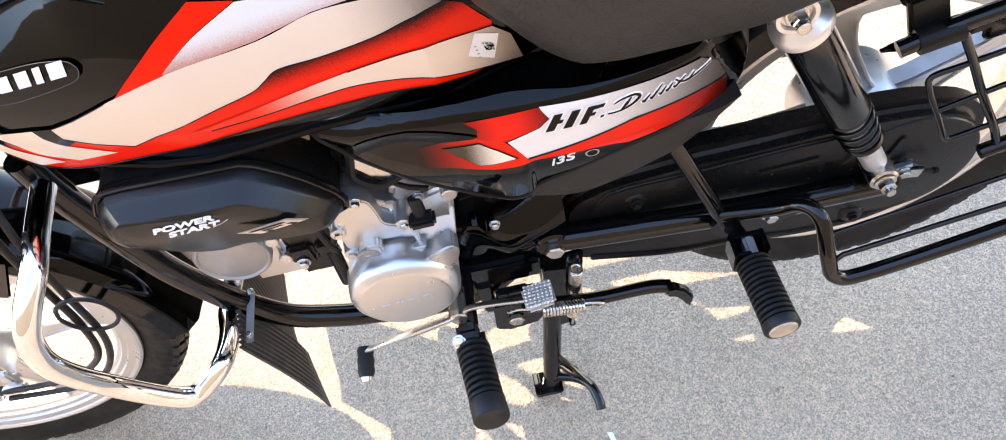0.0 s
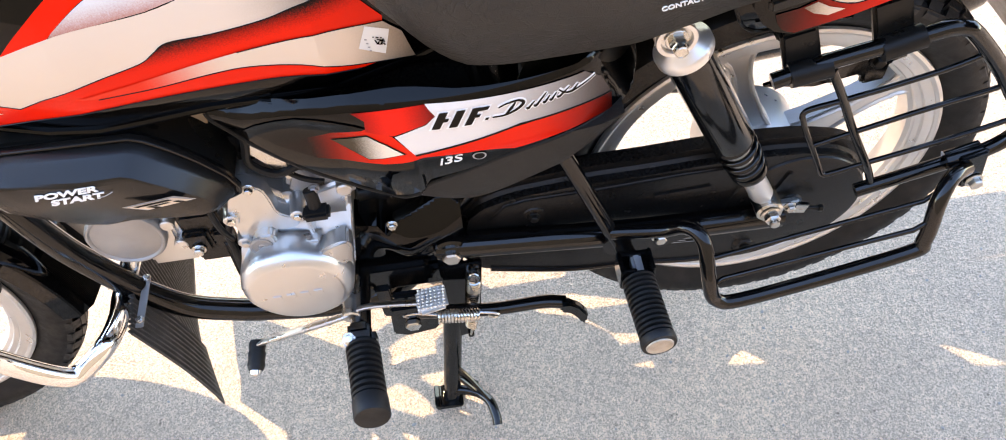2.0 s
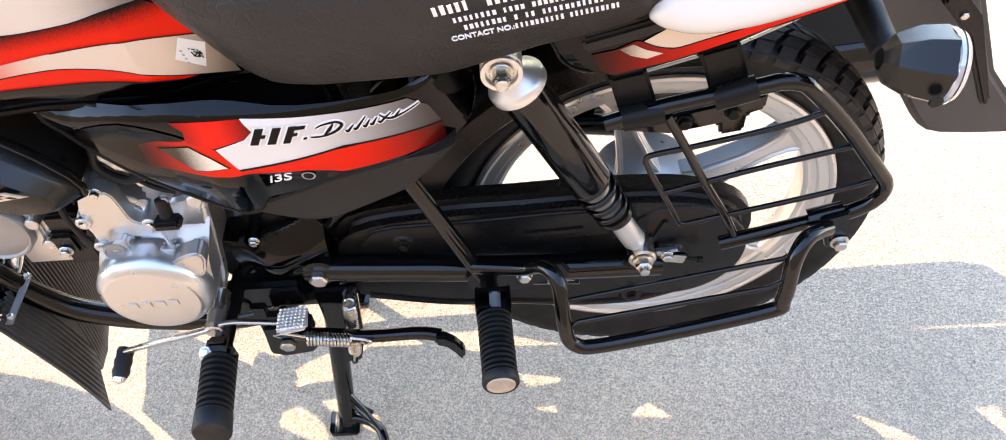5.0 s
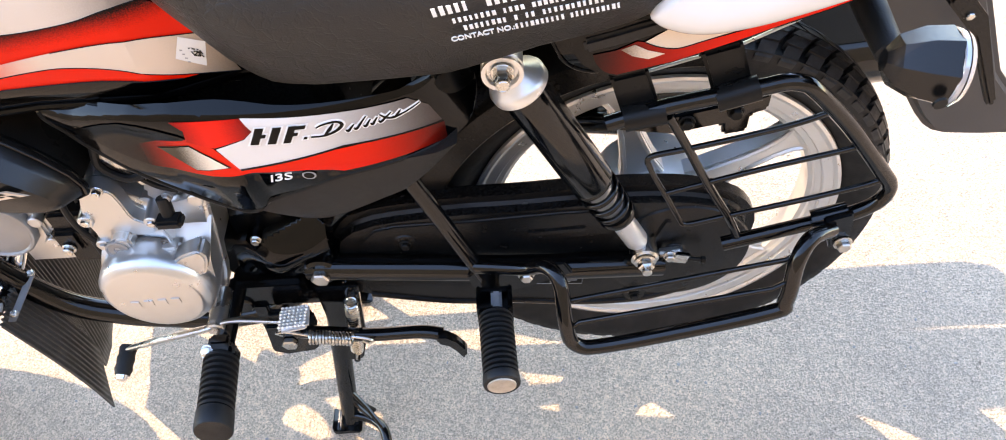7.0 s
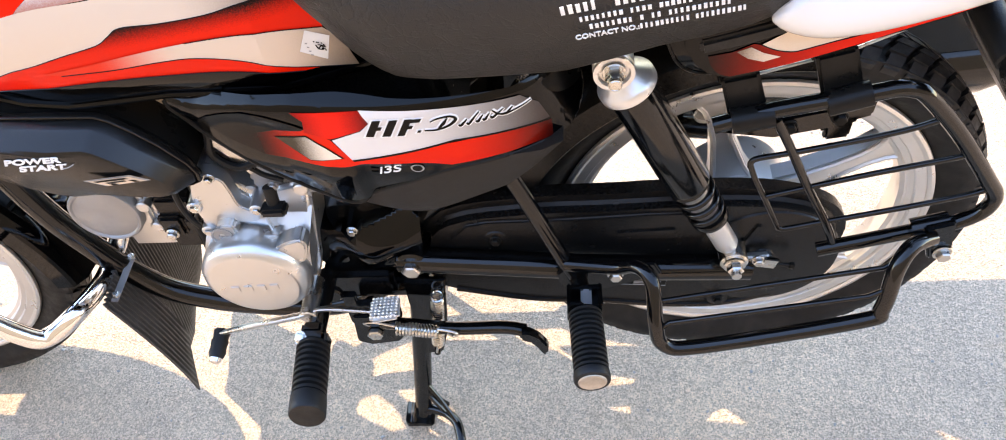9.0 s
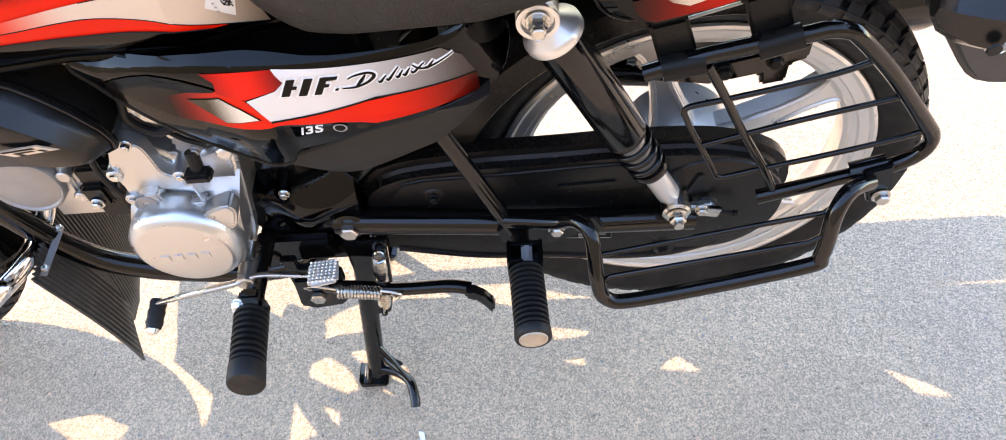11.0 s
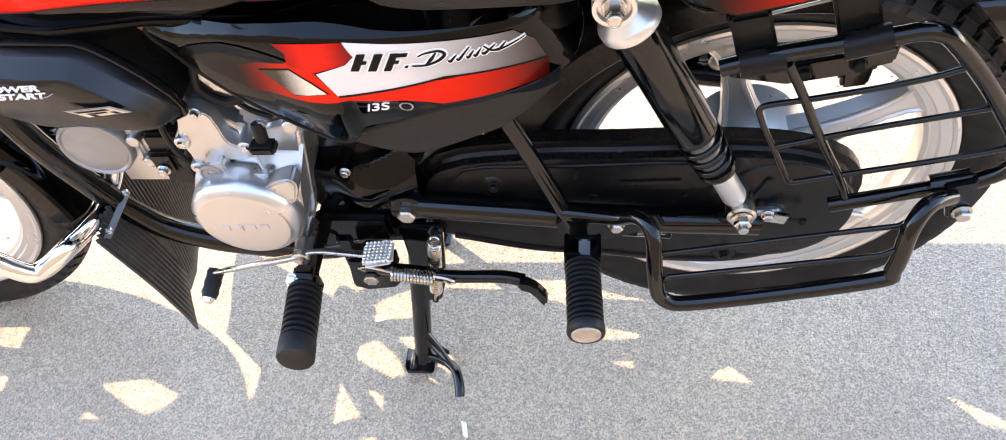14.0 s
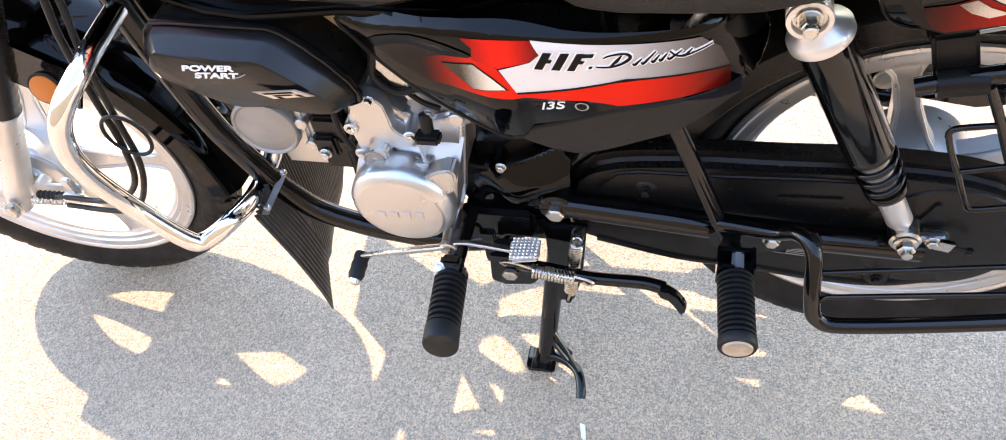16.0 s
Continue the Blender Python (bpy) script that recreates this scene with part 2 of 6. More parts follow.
FLAP = material("dusty_black_rubber", (0.05, 0.047, 0.043), 0.6, spec=0.3, rough_var=0.1, bump=0.3, bump_scale=500, wear=0.4, wear_scale=40, wear_color=(0.09, 0.085, 0.08))
GUARD = material("dusty_brown_black_plastic", (0.056, 0.052, 0.049), 0.42, spec=0.3, rough_var=0.08, bump=0.15, bump_scale=900, wear=0.4, wear_scale=9, wear_color=(0.040, 0.039, 0.039))
COWL = material("black_satin_cowl_plastic", (0.007, 0.0062, 0.0055), 0.19, spec=0.36, rough_var=0.04, bump=0.12, bump_scale=1400)
TREAD = material("tread_rubber", (0.02, 0.019, 0.018), 0.6, spec=0.3, rough_var=0.12, bump=0.3, bump_scale=500, wear=0.6, wear_scale=60, wear_color=(0.05, 0.046, 0.042))
GROUND = ground_material()


# ---- shape helpers ----
def part(name, bm, mat, parent=None, label="", smooth=True, kind="", crisp=38):
    me = bpy.data.meshes.new(name)
    bmesh.ops.recalc_face_normals(bm, faces=bm.faces)
    bm.to_mesh(me)
    bm.free()
    me.materials.append(mat)
    if smooth:
        me.shade_smooth()
        me.set_sharp_from_angle(angle=radians(crisp))
    ob = new(name, me)
    ob.parent = parent
    return tagged(ob, label, kind=kind)


def joined(*bms):
    out = bmesh.new()
    for b in bms:
        me = bpy.data.meshes.new("tmp")
        b.to_mesh(me)
        b.free()
        out.from_mesh(me)
        bpy.data.meshes.remove(me)
    return out


def mirrored(bm):
    """The same shape on the other side of the machine."""
    c = bm.copy()
    bmesh.ops.scale(c, vec=(1, -1, 1), verts=c.verts)
    bmesh.ops.reverse_faces(c, faces=c.faces)
    return c


def bevelled(bm, width, segments=2, angle=30):
    edges = [e for e in bm.edges if len(e.link_faces) == 2 and e.calc_face_angle(0) > radians(angle)]
    if width:
        bmesh.ops.bevel(bm, geom=edges, offset=width, segments=segments, affect="EDGES", clamp_overlap=True)
    return bm


def prism(outline, y0, y1, bevel=0.003, segments=2, shift=(0, 0)):
    """An outline in x and z, drawn out from y0 to y1; shift moves the far side."""
    bm = bmesh.new()
    a = [bm.verts.new((x, y0, z)) for x, z in outline]
    b = [bm.verts.new((x + shift[0], y1, z + shift[1])) for x, z in outline]
    bm.faces.new(a)
    bm.faces.new(b[::-1])
    for i in range(len(a)):
        j = (i + 1) % len(a)
        bm.faces.new((a[i], b[i], b[j], a[j]))
    bmesh.ops.recalc_face_normals(bm, faces=bm.faces)
    return bevelled(bm, bevel, segments)


def block(center, size, bevel=0.003, turn=(0, 0, 0), segments=2):
    bm = bmesh.new()
    bmesh.ops.create_cube(bm, size=1)
    bmesh.ops.scale(bm, vec=size, verts=bm.verts)
    bevelled(bm, bevel, segments)
    bmesh.ops.transform(bm, matrix=pose(*center, *turn), verts=bm.verts)
    return bm


def lathe(profile, base, axis, steps=40, a0=0.0, a1=360.0):
    """Turns (distance along axis, radius) pairs round an axis that starts at base."""
    q = Vector(axis).normalized().to_track_quat("Z", "Y").to_matrix().to_4x4()
    m = Matrix.Translation(base) @ q
    bm = bmesh.new()
    full = abs(a1 - a0) > 359
    n = steps if full else steps + 1
    rings = []
    for k in range(n):
        a = radians(a0 + (a1 - a0) * k / steps)
        rings.append([bm.verts.new(m @ Vector((r * math.cos(a), r * math.sin(a), h))) for h, r in profile])
    for k in range(steps):
        p, o = rings[k], rings[(k + 1) % n]
        for i in range(len(profile) - 1):
            bm.faces.new((p[i], p[i + 1], o[i + 1], o[i]))
    bmesh.ops.remove_doubles(bm, verts=bm.verts, dist=1e-6)
    return bm


def rod(a, b, r, r2=None, steps=20, round_=0.15):
    a, b = Vector(a), Vector(b)
    d, r2 = (b - a).length, r if r2 is None else r2
    c = min(r, r2) * round_ + 1e-5
    return lathe([(0, 0), (0, r - c), (c, r), (d - c, r2), (d, r2 - c), (d, 0)], a, b - a, steps)


def smooth_path(points, per=8):
    """A rounded line through the points."""
    pts = [Vector(p) for p in points]
    ext = [pts[0] * 2 - pts[1], *pts, pts[-1] * 2 - pts[-2]]
    out = []
    for i in range(1, len(ext) - 2):
        p0, p1, p2, p3 = ext[i - 1:i + 3]
        for k in range(per):
            t = k / per
            out.append(0.5 * (2 * p1 + (p2 - p0) * t + (2 * p0 - 5 * p1 + 4 * p2 - p3) * t * t + (3 * p1 - p0 - 3 * p2 + p3) * t ** 3))
    return out + [pts[-1]]


def sweep(path, r, steps=12, flat=1.0, caps=True, flat_axis=None):
    """A tube along a line of points. flat squashes it across flat_axis."""
    pts = [Vector(p) for p in path]
    bm, rings = bmesh.new(), []
    up = None
    for i, p in enumerate(pts):
        d = (pts[min(i + 1, len(pts) - 1)] - pts[max(i - 1, 0)]).normalized()
        if up is None:
            up = d.orthogonal() if flat_axis is None else (Vector(flat_axis) - d * d.dot(Vector(flat_axis)))
        up = (up - d * up.dot(d)).normalized()
        side = d.cross(up)
        rr = r(i / (len(pts) - 1)) if callable(r) else r
        rings.append([bm.verts.new(p + (up * math.cos(a) * flat + side * math.sin(a)) * rr) for a in (2 * math.pi * k / steps for k in range(steps))])
    for p, o in zip(rings, rings[1:]):
        for k in range(steps):
            bm.faces.new((p[k], p[(k + 1) % steps], o[(k + 1) % steps], o[k]))
    if caps:
        bm.faces.new(rings[0][::-1])
        bm.faces.new(rings[-1])
    return bm


def coil(a, b, radius, wire, turns, per=14):
    a, b = Vector(a), Vector(b)
    q = (b - a).to_track_quat("Z", "Y").to_matrix()
    n = int(turns * per)
    return sweep([a + (b - a) * (k / n) + q @ Vector((math.cos(2 * math.pi * k / per), math.sin(2 * math.pi * k / per), 0)) * radius for k in range(n + 1)], wire, 6)


def sheet(outline, f, lift=0.001, cell=0.02):
    """A flat outline in x and z laid on the surface y = f(x, z), lift metres proud of it."""
    bm = bmesh.new()
    bm.faces.new([bm.verts.new((x, 0, z)) for x, z in outline])
    bmesh.ops.triangulate(bm, faces=bm.faces, ngon_method="EAR_CLIP")
    for axis, k in ((0, 0), (2, 1)):
        lo, hi = min(p[k] for p in outline), max(p[k] for p in outline)
        v = math.ceil(lo / cell) * cell
        while v < hi:
            no = [0, 0, 0]
            no[axis] = 1
            co = [0, 0, 0]
            co[axis] = v
            bmesh.ops.bisect_plane(bm, geom=bm.verts[:] + bm.edges[:] + bm.faces[:], plane_co=co, plane_no=no, dist=1e-5)
            v += cell
    bmesh.ops.triangulate(bm, faces=bm.faces)
    for v in bm.verts:
        v.co.y = f(v.co.x, v.co.z) - lift
    return bm


def flow(*points, per=5):
    """A rounded run of an outline in x and z."""
    return [(v.x, v.z) for v in smooth_path([(x, 0, z) for x, z in points], per)]


def pinstripe(points, f, lift, r, mat, parent, name="film_edge"):
    """A thin printed line on the surface y = f(x, z)."""
    return part(name, sweep([(x, f(x, z) - lift, z) for x, z in points], r, 6), mat, parent)


def rounded(outline, times=2):
    """The closed outline with its corners cut twice."""
    for _ in range(times):
        out = []
        for (ax, az), (bx, bz) in zip(outline, outline[1:] + outline[:1]):
            out += [(ax * 0.8 + bx * 0.2, az * 0.8 + bz * 0.2), (ax * 0.2 + bx * 0.8, az * 0.2 + bz * 0.8)]
        outline = out
    return outline


def shell(outline, f, depth, cell=0.015, top=9.0):
    """A moulded panel: the outline on the surface f, with its rim turned inwards by depth."""
    bm = sheet(outline, f, 0, cell)
    rim = [e for e in bm.edges if e.is_boundary]
    out = bmesh.ops.extrude_edge_only(bm, edges=rim)
    for v in out["geom"]:
        if isinstance(v, bmesh.types.BMVert):
            if v.co.z > top:
                v.co.y, v.co.z = v.co.y + 0.018, v.co.z - 0.03
            else:
                v.co.y += depth
    return bm


def hex_bolt(parent, at, axis=(0, -1, 0), r=0.006, h=0.006, mat=None, washer=True):
    """A hexagon head on a washer, as one part."""
    a = Vector(axis).normalized()
    bms = [lathe([(0, r * 0.98), (h * 0.8, r), (h, r * 0.82), (h, 0)], Vector(at) + a * 0.0015, a, 6)]
    if washer:
        bms.append(lathe([(0, r * 1.26), (0.0013, r * 1.3), (0.002, r * 1.2), (0.002, 0)], at, a, 20))
    return part("bolt", joined(*bms), mat or ZINC, parent)


def letters(name, body, size, m, mat, parent, shear=0.0, depth=0.0004, label="", bold=0.0):
    cu = bpy.data.curves.new(name, "FONT")
    cu.body, cu.size, cu.extrude, cu.shear, cu.align_x = body, size, depth, shear, "LEFT"
    cu.offset = bold
    tmp = new("tmp", cu)
    me = bpy.data.meshes.new_from_object(tmp.evaluated_get(bpy.context.evaluated_depsgraph_get()))
    bpy.data.objects.remove(tmp)
    me.transform(m)
    me.materials.clear()
    me.materials.append(mat)
    me.name = name
    ob = new(name, me)
    ob.parent = parent
    return tagged(ob, label)


# ---- ground ----
def ground():
    bm = bmesh.new()
    bmesh.ops.create_grid(bm, x_segments=8, y_segments=8, size=400)
    ob = part("ground", bm, GROUND, label="rough pale concrete pavement in bright sun", smooth=False)
    tagged(ob, category="ground", kind="structure")
    rnd = random.Random(4)
    grit = bmesh.new()
    for _ in range(900):
        x, y = rnd.uniform(-1.3, 1.6), rnd.uniform(-0.6, 0.9)
        s = rnd.choice((0.0012, 0.0016, 0.0022, 0.003))
        m = pose(x, y, s * 0.3, rnd.uniform(0, 360), rnd.uniform(0, 360), rnd.uniform(0, 360)) @ Matrix.Diagonal((s * rnd.uniform(0.7, 1.5), s, s * 0.7, 1))
        bmesh.ops.create_icosphere(grit, subdivisions=1, radius=1, matrix=m)
    g = part("grit", grit, material("loose_grit", (0.3, 0.28, 0.26), 0.9, grain=0.4), smooth=False)
    tagged(g, "fine loose grit scattered on the pavement", "grit", kind="stuff")
    scrap = prism([(0, 0), (0.006, 0.024), (0.013, 0.026), (0.009, 0.002)], -0.0006, 0.0006, 0)
    bmesh.ops.transform(scrap, matrix=pose(0.236, -0.216, 0.003, 88, 4, 0), verts=scrap.verts)
    tagged(part("paper_scrap", scrap, PAPER), "small torn scrap of white paper on the pavement", "litter")


ground()
# Unseen wall, added to block low sky, darken reflections and bounce warm light.
wall = part("unseen_wall", block((1.0, -3.2, 1.4), (24.0, 0.25, 2.8), 0.0), material("brown_plaster", (0.215, 0.158, 0.106), 0.8, wear=0.4, wear_scale=3, bump=0.2), smooth=False)
tagged(wall, "plain brown wall out of view, added to shape reflections and bounce light", "wall", kind="structure")

# ---- motorcycle ----
bike = tagged(new("motorcycle"), "black commuter motorcycle with red and cream stripes on its centre stand", "motorcycle")


def group_part(name, bm, mat, label=""):
    return part(name, bm, mat, bike, label)


REAR, FRONT = (0.624, 0.0, 0.367), (-0.624, 0.0, 0.302)


def wheel(name, centre, radius, width, rim_r, phase, steer, hub_r, seed, label):
    """Alloy wheel with five spokes: tyre with tread blocks, rim, spokes and hub."""
    root = part(name, lathe([(-0.075, 0.0), (-0.075, hub_r * 0.55), (-0.062, hub_r * 0.62), (-0.058, hub_r * 0.95), (-0.05, hub_r), (0.05, hub_r), (0.058, hub_r * 0.95),
                                   (0.075, hub_r * 0.5), (0.075, 0.0)], (0, 0, 0), (0, 1, 0), 48), ALLOY, bike, label)
    root.matrix_world = pose(*centre, 0, 0, steer)
    w = width / 2
    bead = rim_r - 0.004
    sec = [(-0.021, bead), (-0.027, rim_r + 0.006), (-w * 0.93, rim_r + (radius - rim_r) * 0.35), (-w, rim_r + (radius - rim_r) * 0.58), (-w * 0.9, rim_r + (radius - rim_r) * 0.8),
           (-w * 0.6, radius - 0.0135), (-w * 0.25, radius - 0.010), (0, radius - 0.0095)]
    sec = sec + [(-h, r) for h, r in sec[-2::-1]]
    part("tyre", lathe(sec, (0, 0, 0), (0, 1, 0), 96), TYRE, root, "black ribbed road tyre")
    # tread blocks, slanted towards the crown
    tread, rnd = bmesh.new(), random.Random(seed)
    n = 60
    for k in range(n):
        for side in (-1, 1):
            for row, (u0, u1, skew, span) in enumerate(((0.03, 0.26, 0.5, 0.80), (0.31, 0.58, 0.55, 0.74), (0.63, 0.97, 0.35, 0.66))):
                a0 = 2 * math.pi * (k + 0.36 * row + 0.5 * (side > 0)) / n
                da = 2 * math.pi / n * span
                quad = []
                for u, s in ((u0, 0), (u1, skew), (u1, skew + 1), (u0, 1)):
                    ang = a0 + da * (s - 0.5)
                    for lift in (-0.008, 0.0035):
                        drop = 0.011 * max(0, u) ** 2 + (0.012 * (u - 0.5) if u > 0.5 else 0)
                        r = radius - 0.0035 - drop + lift
                        quad.append(tread.verts.new((r * math.cos(ang), side * u * w, r * math.sin(ang))))
                lo, hi = quad[0::2], quad[1::2]
                tread.faces.new(hi)
                for i in range(4):
                    j = (i + 1) % 4
                    tread.faces.new((lo[i], lo[j], hi[j], hi[i]))
    part("tread", tread, TREAD, root, smooth=False, kind="stuff")
    rr = rim_r
    half = [(-0.021, rr - 0.003), (-0.027, rr + 0.003), (-0.031, rr + 0.002), (-0.032, rr - 0.002), (-0.030, rr - 0.006), (-0.0285, rr - 0.0065), (-0.0275, rr - 0.018), (-0.0255, rr - 0.0195),
            (-0.0235, rr - 0.0198), (-0.0225, rr - 0.027), (-0.0205, rr - 0.0285), (-0.018, rr - 0.0288), (-0.015, rr - 0.034)]
    rim = lathe(half + [(-h, r) for h, r in half[::-1]] + [(0.021, rr - 0.012), (0.012, rr - 0.022), (-0.012, rr - 0.022), (-0.021, rr - 0.012), half[0]], (0, 0, 0), (0, 1, 0), 96)
    part("rim", rim, ALLOY, root)
    for k in range(5):
        a = radians(phase + 72 * k)
        edge = [(hub_r * 0.8, 0.030), (hub_r + 0.015, 0.0215), (0.135, 0.0135), (0.165, 0.0130), (rr - 0.045, 0.0160), (rr - 0.030, 0.0235), (rr - 0.024, 0.0330)]
        sp = prism([(u, -v) for u, v in edge] + [(u, v) for u, v in edge[::-1]], -0.014, 0.014, 0.004, 2)
        rib = joined(*(sweep([(u, -0.0140, side * (v - 0.0035)) for u, v in edge], 0.0032, 6) for side in (-1, 1)))
        sp = joined(sp, rib)
        bmesh.ops.transform(sp, matrix=Matrix.Rotation(-a, 4, "Y"), verts=sp.verts)
        part("spoke", sp, ALLOY, root)
    return root


wheel("rear_wheel", REAR, 0.295, 0.090, 0.231, 33, 0, 0.068, 3, "silver five-spoke alloy wheel with black tyre")
wheel("front_wheel", FRONT, 0.298, 0.078, 0.231, -2, 3.4, 0.068, 5, "silver five-spoke alloy wheel with black tyre")


def fender(name, centre, radius, half, depth, a0, a1, mat, label, y=0.0, steps=44):
    """A curved mudguard with turned-down sides."""
    sec = [(-half, -depth), (-half * 0.98, -depth * 0.45), (-half * 0.72, -depth * 0.1), (-half * 0.3, 0), (half * 0.3, 0), (half * 0.72, -depth * 0.1), (half * 0.98, -depth * 0.45), (half, -depth)]
    sec = sec + [(h * 0.96, d - 0.003) for h, d in sec[::-1]]
    bm, rings = bmesh.new(), []
    for k in range(steps + 1):
        a = radians(a0 + (a1 - a0) * k / steps)
        rings.append([bm.verts.new((centre[0] + (radius + d) * math.cos(a), y + h, centre[2] + (radius + d) * math.sin(a))) for h, d in sec])
    for p, o in zip(rings, rings[1:]):
        for i in range(len(sec)):
            j = (i + 1) % len(sec)
            bm.faces.new((p[i], p[j], o[j], o[i]))
    bm.faces.new(rings[0])
    bm.faces.new(rings[-1][::-1])
    return group_part(name, bm, mat, label)


fender("front_mudguard", FRONT, 0.354, 0.066, 0.042, 0, 140, GLOSS, "glossy black front mudguard")
fender("rear_mudguard", REAR, 0.335, 0.075, 0.05, 84, 165, PLASTIC, "black plastic inner mudguard")


def rear_flap():
    outline = [(0.760, 0.735), (0.795, 0.678), (0.866, 0.580), (0.890, 0.545), (0.905, 0.527), (0.918, 0.517), (0.935, 0.511), (0.97, 0.507), (1.01, 0.505), (1.03, 0.52), (0.96, 0.60), (0.90, 0.72), (0.84, 0.79), (0.78, 0.80)]
    group_part("rear_flap", prism(outline, -0.06, 0.06, 0.008, 3), GUARD, "matt black plastic tail mudguard")
    group_part("plate_bracket", prism([(0.839, 0.760), (0.861, 0.735), (0.877, 0.718), (0.927, 0.612), (0.921, 0.605), (0.873, 0.695), (0.835, 0.735)], -0.112, -0.098, 0.003), PLASTIC)
    hex_bolt(bike, (0.858, -0.109, 0.722), r=0.004, h=0.004)


rear_flap()


def soft(v, k=0.004):
    """max(0, v) with a rounded knee."""
    return 0.5 * (v + math.sqrt(v * v + k * k))


def f_panel(x, z):
    u = x - 0.25
    y = -0.188 + (0.95 * u * u if u < 0 else 1.5 * u * u)
    crease = float(np.interp(x, (0.03, 0.064, 0.126, 0.164, 0.23, 0.43), (0.7085, 0.7065, 0.7195, 0.7240, 0.7245, 0.7260)))
    y += 1.2 * soft(z - crease, 0.004) + 0.3 * soft(0.64 - z, 0.01)
    y += 0.75 * soft(x - 0.374 - 0.60 * (0.717 - z), 0.010)
    ridge = float(np.interp(x, (0.03, 0.062, 0.091, 0.111, 0.15, 0.174), (0.700, 0.695, 0.709, 0.7135, 0.709, 0.703)))
    y += 0.006 * math.tanh(soft(ridge - z, 0.001) / 0.014) * min(1, max(0, (0.180 - x) / 0.04))
    step = 1 / (1 + math.exp(-(x - 0.2105) / 0.0022)) / (1 + math.exp(-(0.656 - z) / 0.0022))
    return y + 0.008 * step * min(1, max(0, (0.36 - x) / 0.14))


def side_panel():
    outline = [(0.031, 0.711), (0.037, 0.716), (0.063, 0.720), (0.096, 0.724), (0.126, 0.728), (0.161, 0.733), (0.201, 0.736), (0.225, 0.735), (0.26, 0.731), (0.33, 0.7285), (0.366, 0.727), (0.388, 0.733), (0.404, 0.734), (0.414, 0.720),
               (0.422, 0.698), (0.422, 0.680), (0.416, 0.664), (0.400, 0.657), (0.382, 0.653), (0.340, 0.647), (0.291, 0.639), (0.250, 0.618), (0.213, 0.597), (0.203, 0.588), (0.194, 0.584), (0.184, 0.584), (0.160, 0.595), (0.137, 0.608), (0.102, 0.636),
               (0.064, 0.665), (0.045, 0.685), (0.035, 0.700)]
    edge = [(0.032, 0.707), (0.036, 0.699), (0.046, 0.684), (0.064, 0.6655), (0.102, 0.637), (0.137, 0.609), (0.160, 0.5965), (0.184, 0.586), (0.194, 0.5855), (0.203, 0.590), (0.213, 0.599), (0.250, 0.619), (0.291, 0.640), (0.340, 0.648), (0.382, 0.654), (0.399, 0.658)]
    outline = rounded(outline, 1)
    panel = part("side_panel", shell(outline, f_panel, 0.05, 0.004, 0.7245), GLOSS, bike, "glossy black side panel with red and silver film", crisp=75)
    part("edge_bead", sweep(smooth_path([(x, f_panel(x, z) + 0.001, z) for x, z in edge], 4), 0.0026, 8), SATIN, panel)
    fade_white = faded("silver_fade_film", (0.68, 0.635, 0.59), (0.052, 0.036, 0.029), 0, 0.395, 0.252)
    fade_red = faded("red_fade_film", (0.78, 0.016, 0.005), (0.008, 0.003, 0.002), 0, 0.112, 0.195, far=(0.405, 0.30))
    fade_patch = faded("red_patch_film", (0.84, 0.016, 0.008), (0.10, 0.004, 0.004), 0, 0.155, 0.195, far=(0.238, 0.200))
    fade_para = faded("cream_fade_film", (0.80, 0.66, 0.52), (0.05, 0.035, 0.02), 0, 0.155, 0.19)

    def film(name, pts, mat, lift):
        part(name, sheet(pts, f_panel, lift, 0.005), mat, panel)

    film("red_film", [(0.084, 0.672), (0.110, 0.684), (0.168, 0.7015), (0.177, 0.7015), (0.193, 0.691), (0.2095, 0.664), (0.284, 0.6800), (0.340, 0.6830), (0.392, 0.679), (0.393, 0.659), (0.298, 0.649), (0.268, 0.659), (0.212, 0.657), (0.195, 0.655), (0.165, 0.655), (0.12, 0.657)], fade_red, 0.0008)
    film("red_patch", [(0.163, 0.721), (0.225, 0.725), (0.232, 0.720), (0.233, 0.712), (0.223, 0.703), (0.194, 0.692), (0.171, 0.6985), (0.177, 0.706), (0.173, 0.713)], fade_patch, 0.0010)
    film("silver_film", [(0.226, 0.7255), (0.30, 0.7225), (0.365, 0.7190), (0.381, 0.704), (0.391, 0.681), (0.305, 0.684), (0.209, 0.665), (0.195, 0.691), (0.224, 0.703), (0.233, 0.712), (0.233, 0.719)], fade_white, 0.0014)
    # Black sheet paints the dark of the panel's hollow; the paint there is plain gloss.
    film("recess_shade", [(0.061, 0.692), (0.074, 0.701), (0.096, 0.709), (0.114, 0.7135), (0.130, 0.7135), (0.145, 0.711), (0.163, 0.706), (0.171, 0.7025), (0.168, 0.700), (0.142, 0.694), (0.114, 0.684), (0.086, 0.672), (0.075, 0.680)], BLACKFILM, 0.0012)
    film("film_edge", [(0.137, 0.6845), (0.171, 0.6945), (0.187, 0.6818), (0.2015, 0.6675), (0.167, 0.6605)], BLACKFILM, 0.0013)
    film("cream_film", [(0.139, 0.684), (0.171, 0.693), (0.186, 0.681), (0.199, 0.668), (0.167, 0.662)], fade_para, 0.0018)
    film("film_edge", [(0.209, 0.6665), (0.305, 0.6855), (0.391, 0.6825), (0.391, 0.6805), (0.305, 0.6833), (0.2095, 0.6640)], BLACKFILM, 0.0019)
    # model mark, drawn as plain slanted bars on a white edge
    def bars(name, items, mat, lift):
        for pts in items:
            part(name, sheet(pts, f_panel, lift, 0.01), mat, panel, smooth=False)

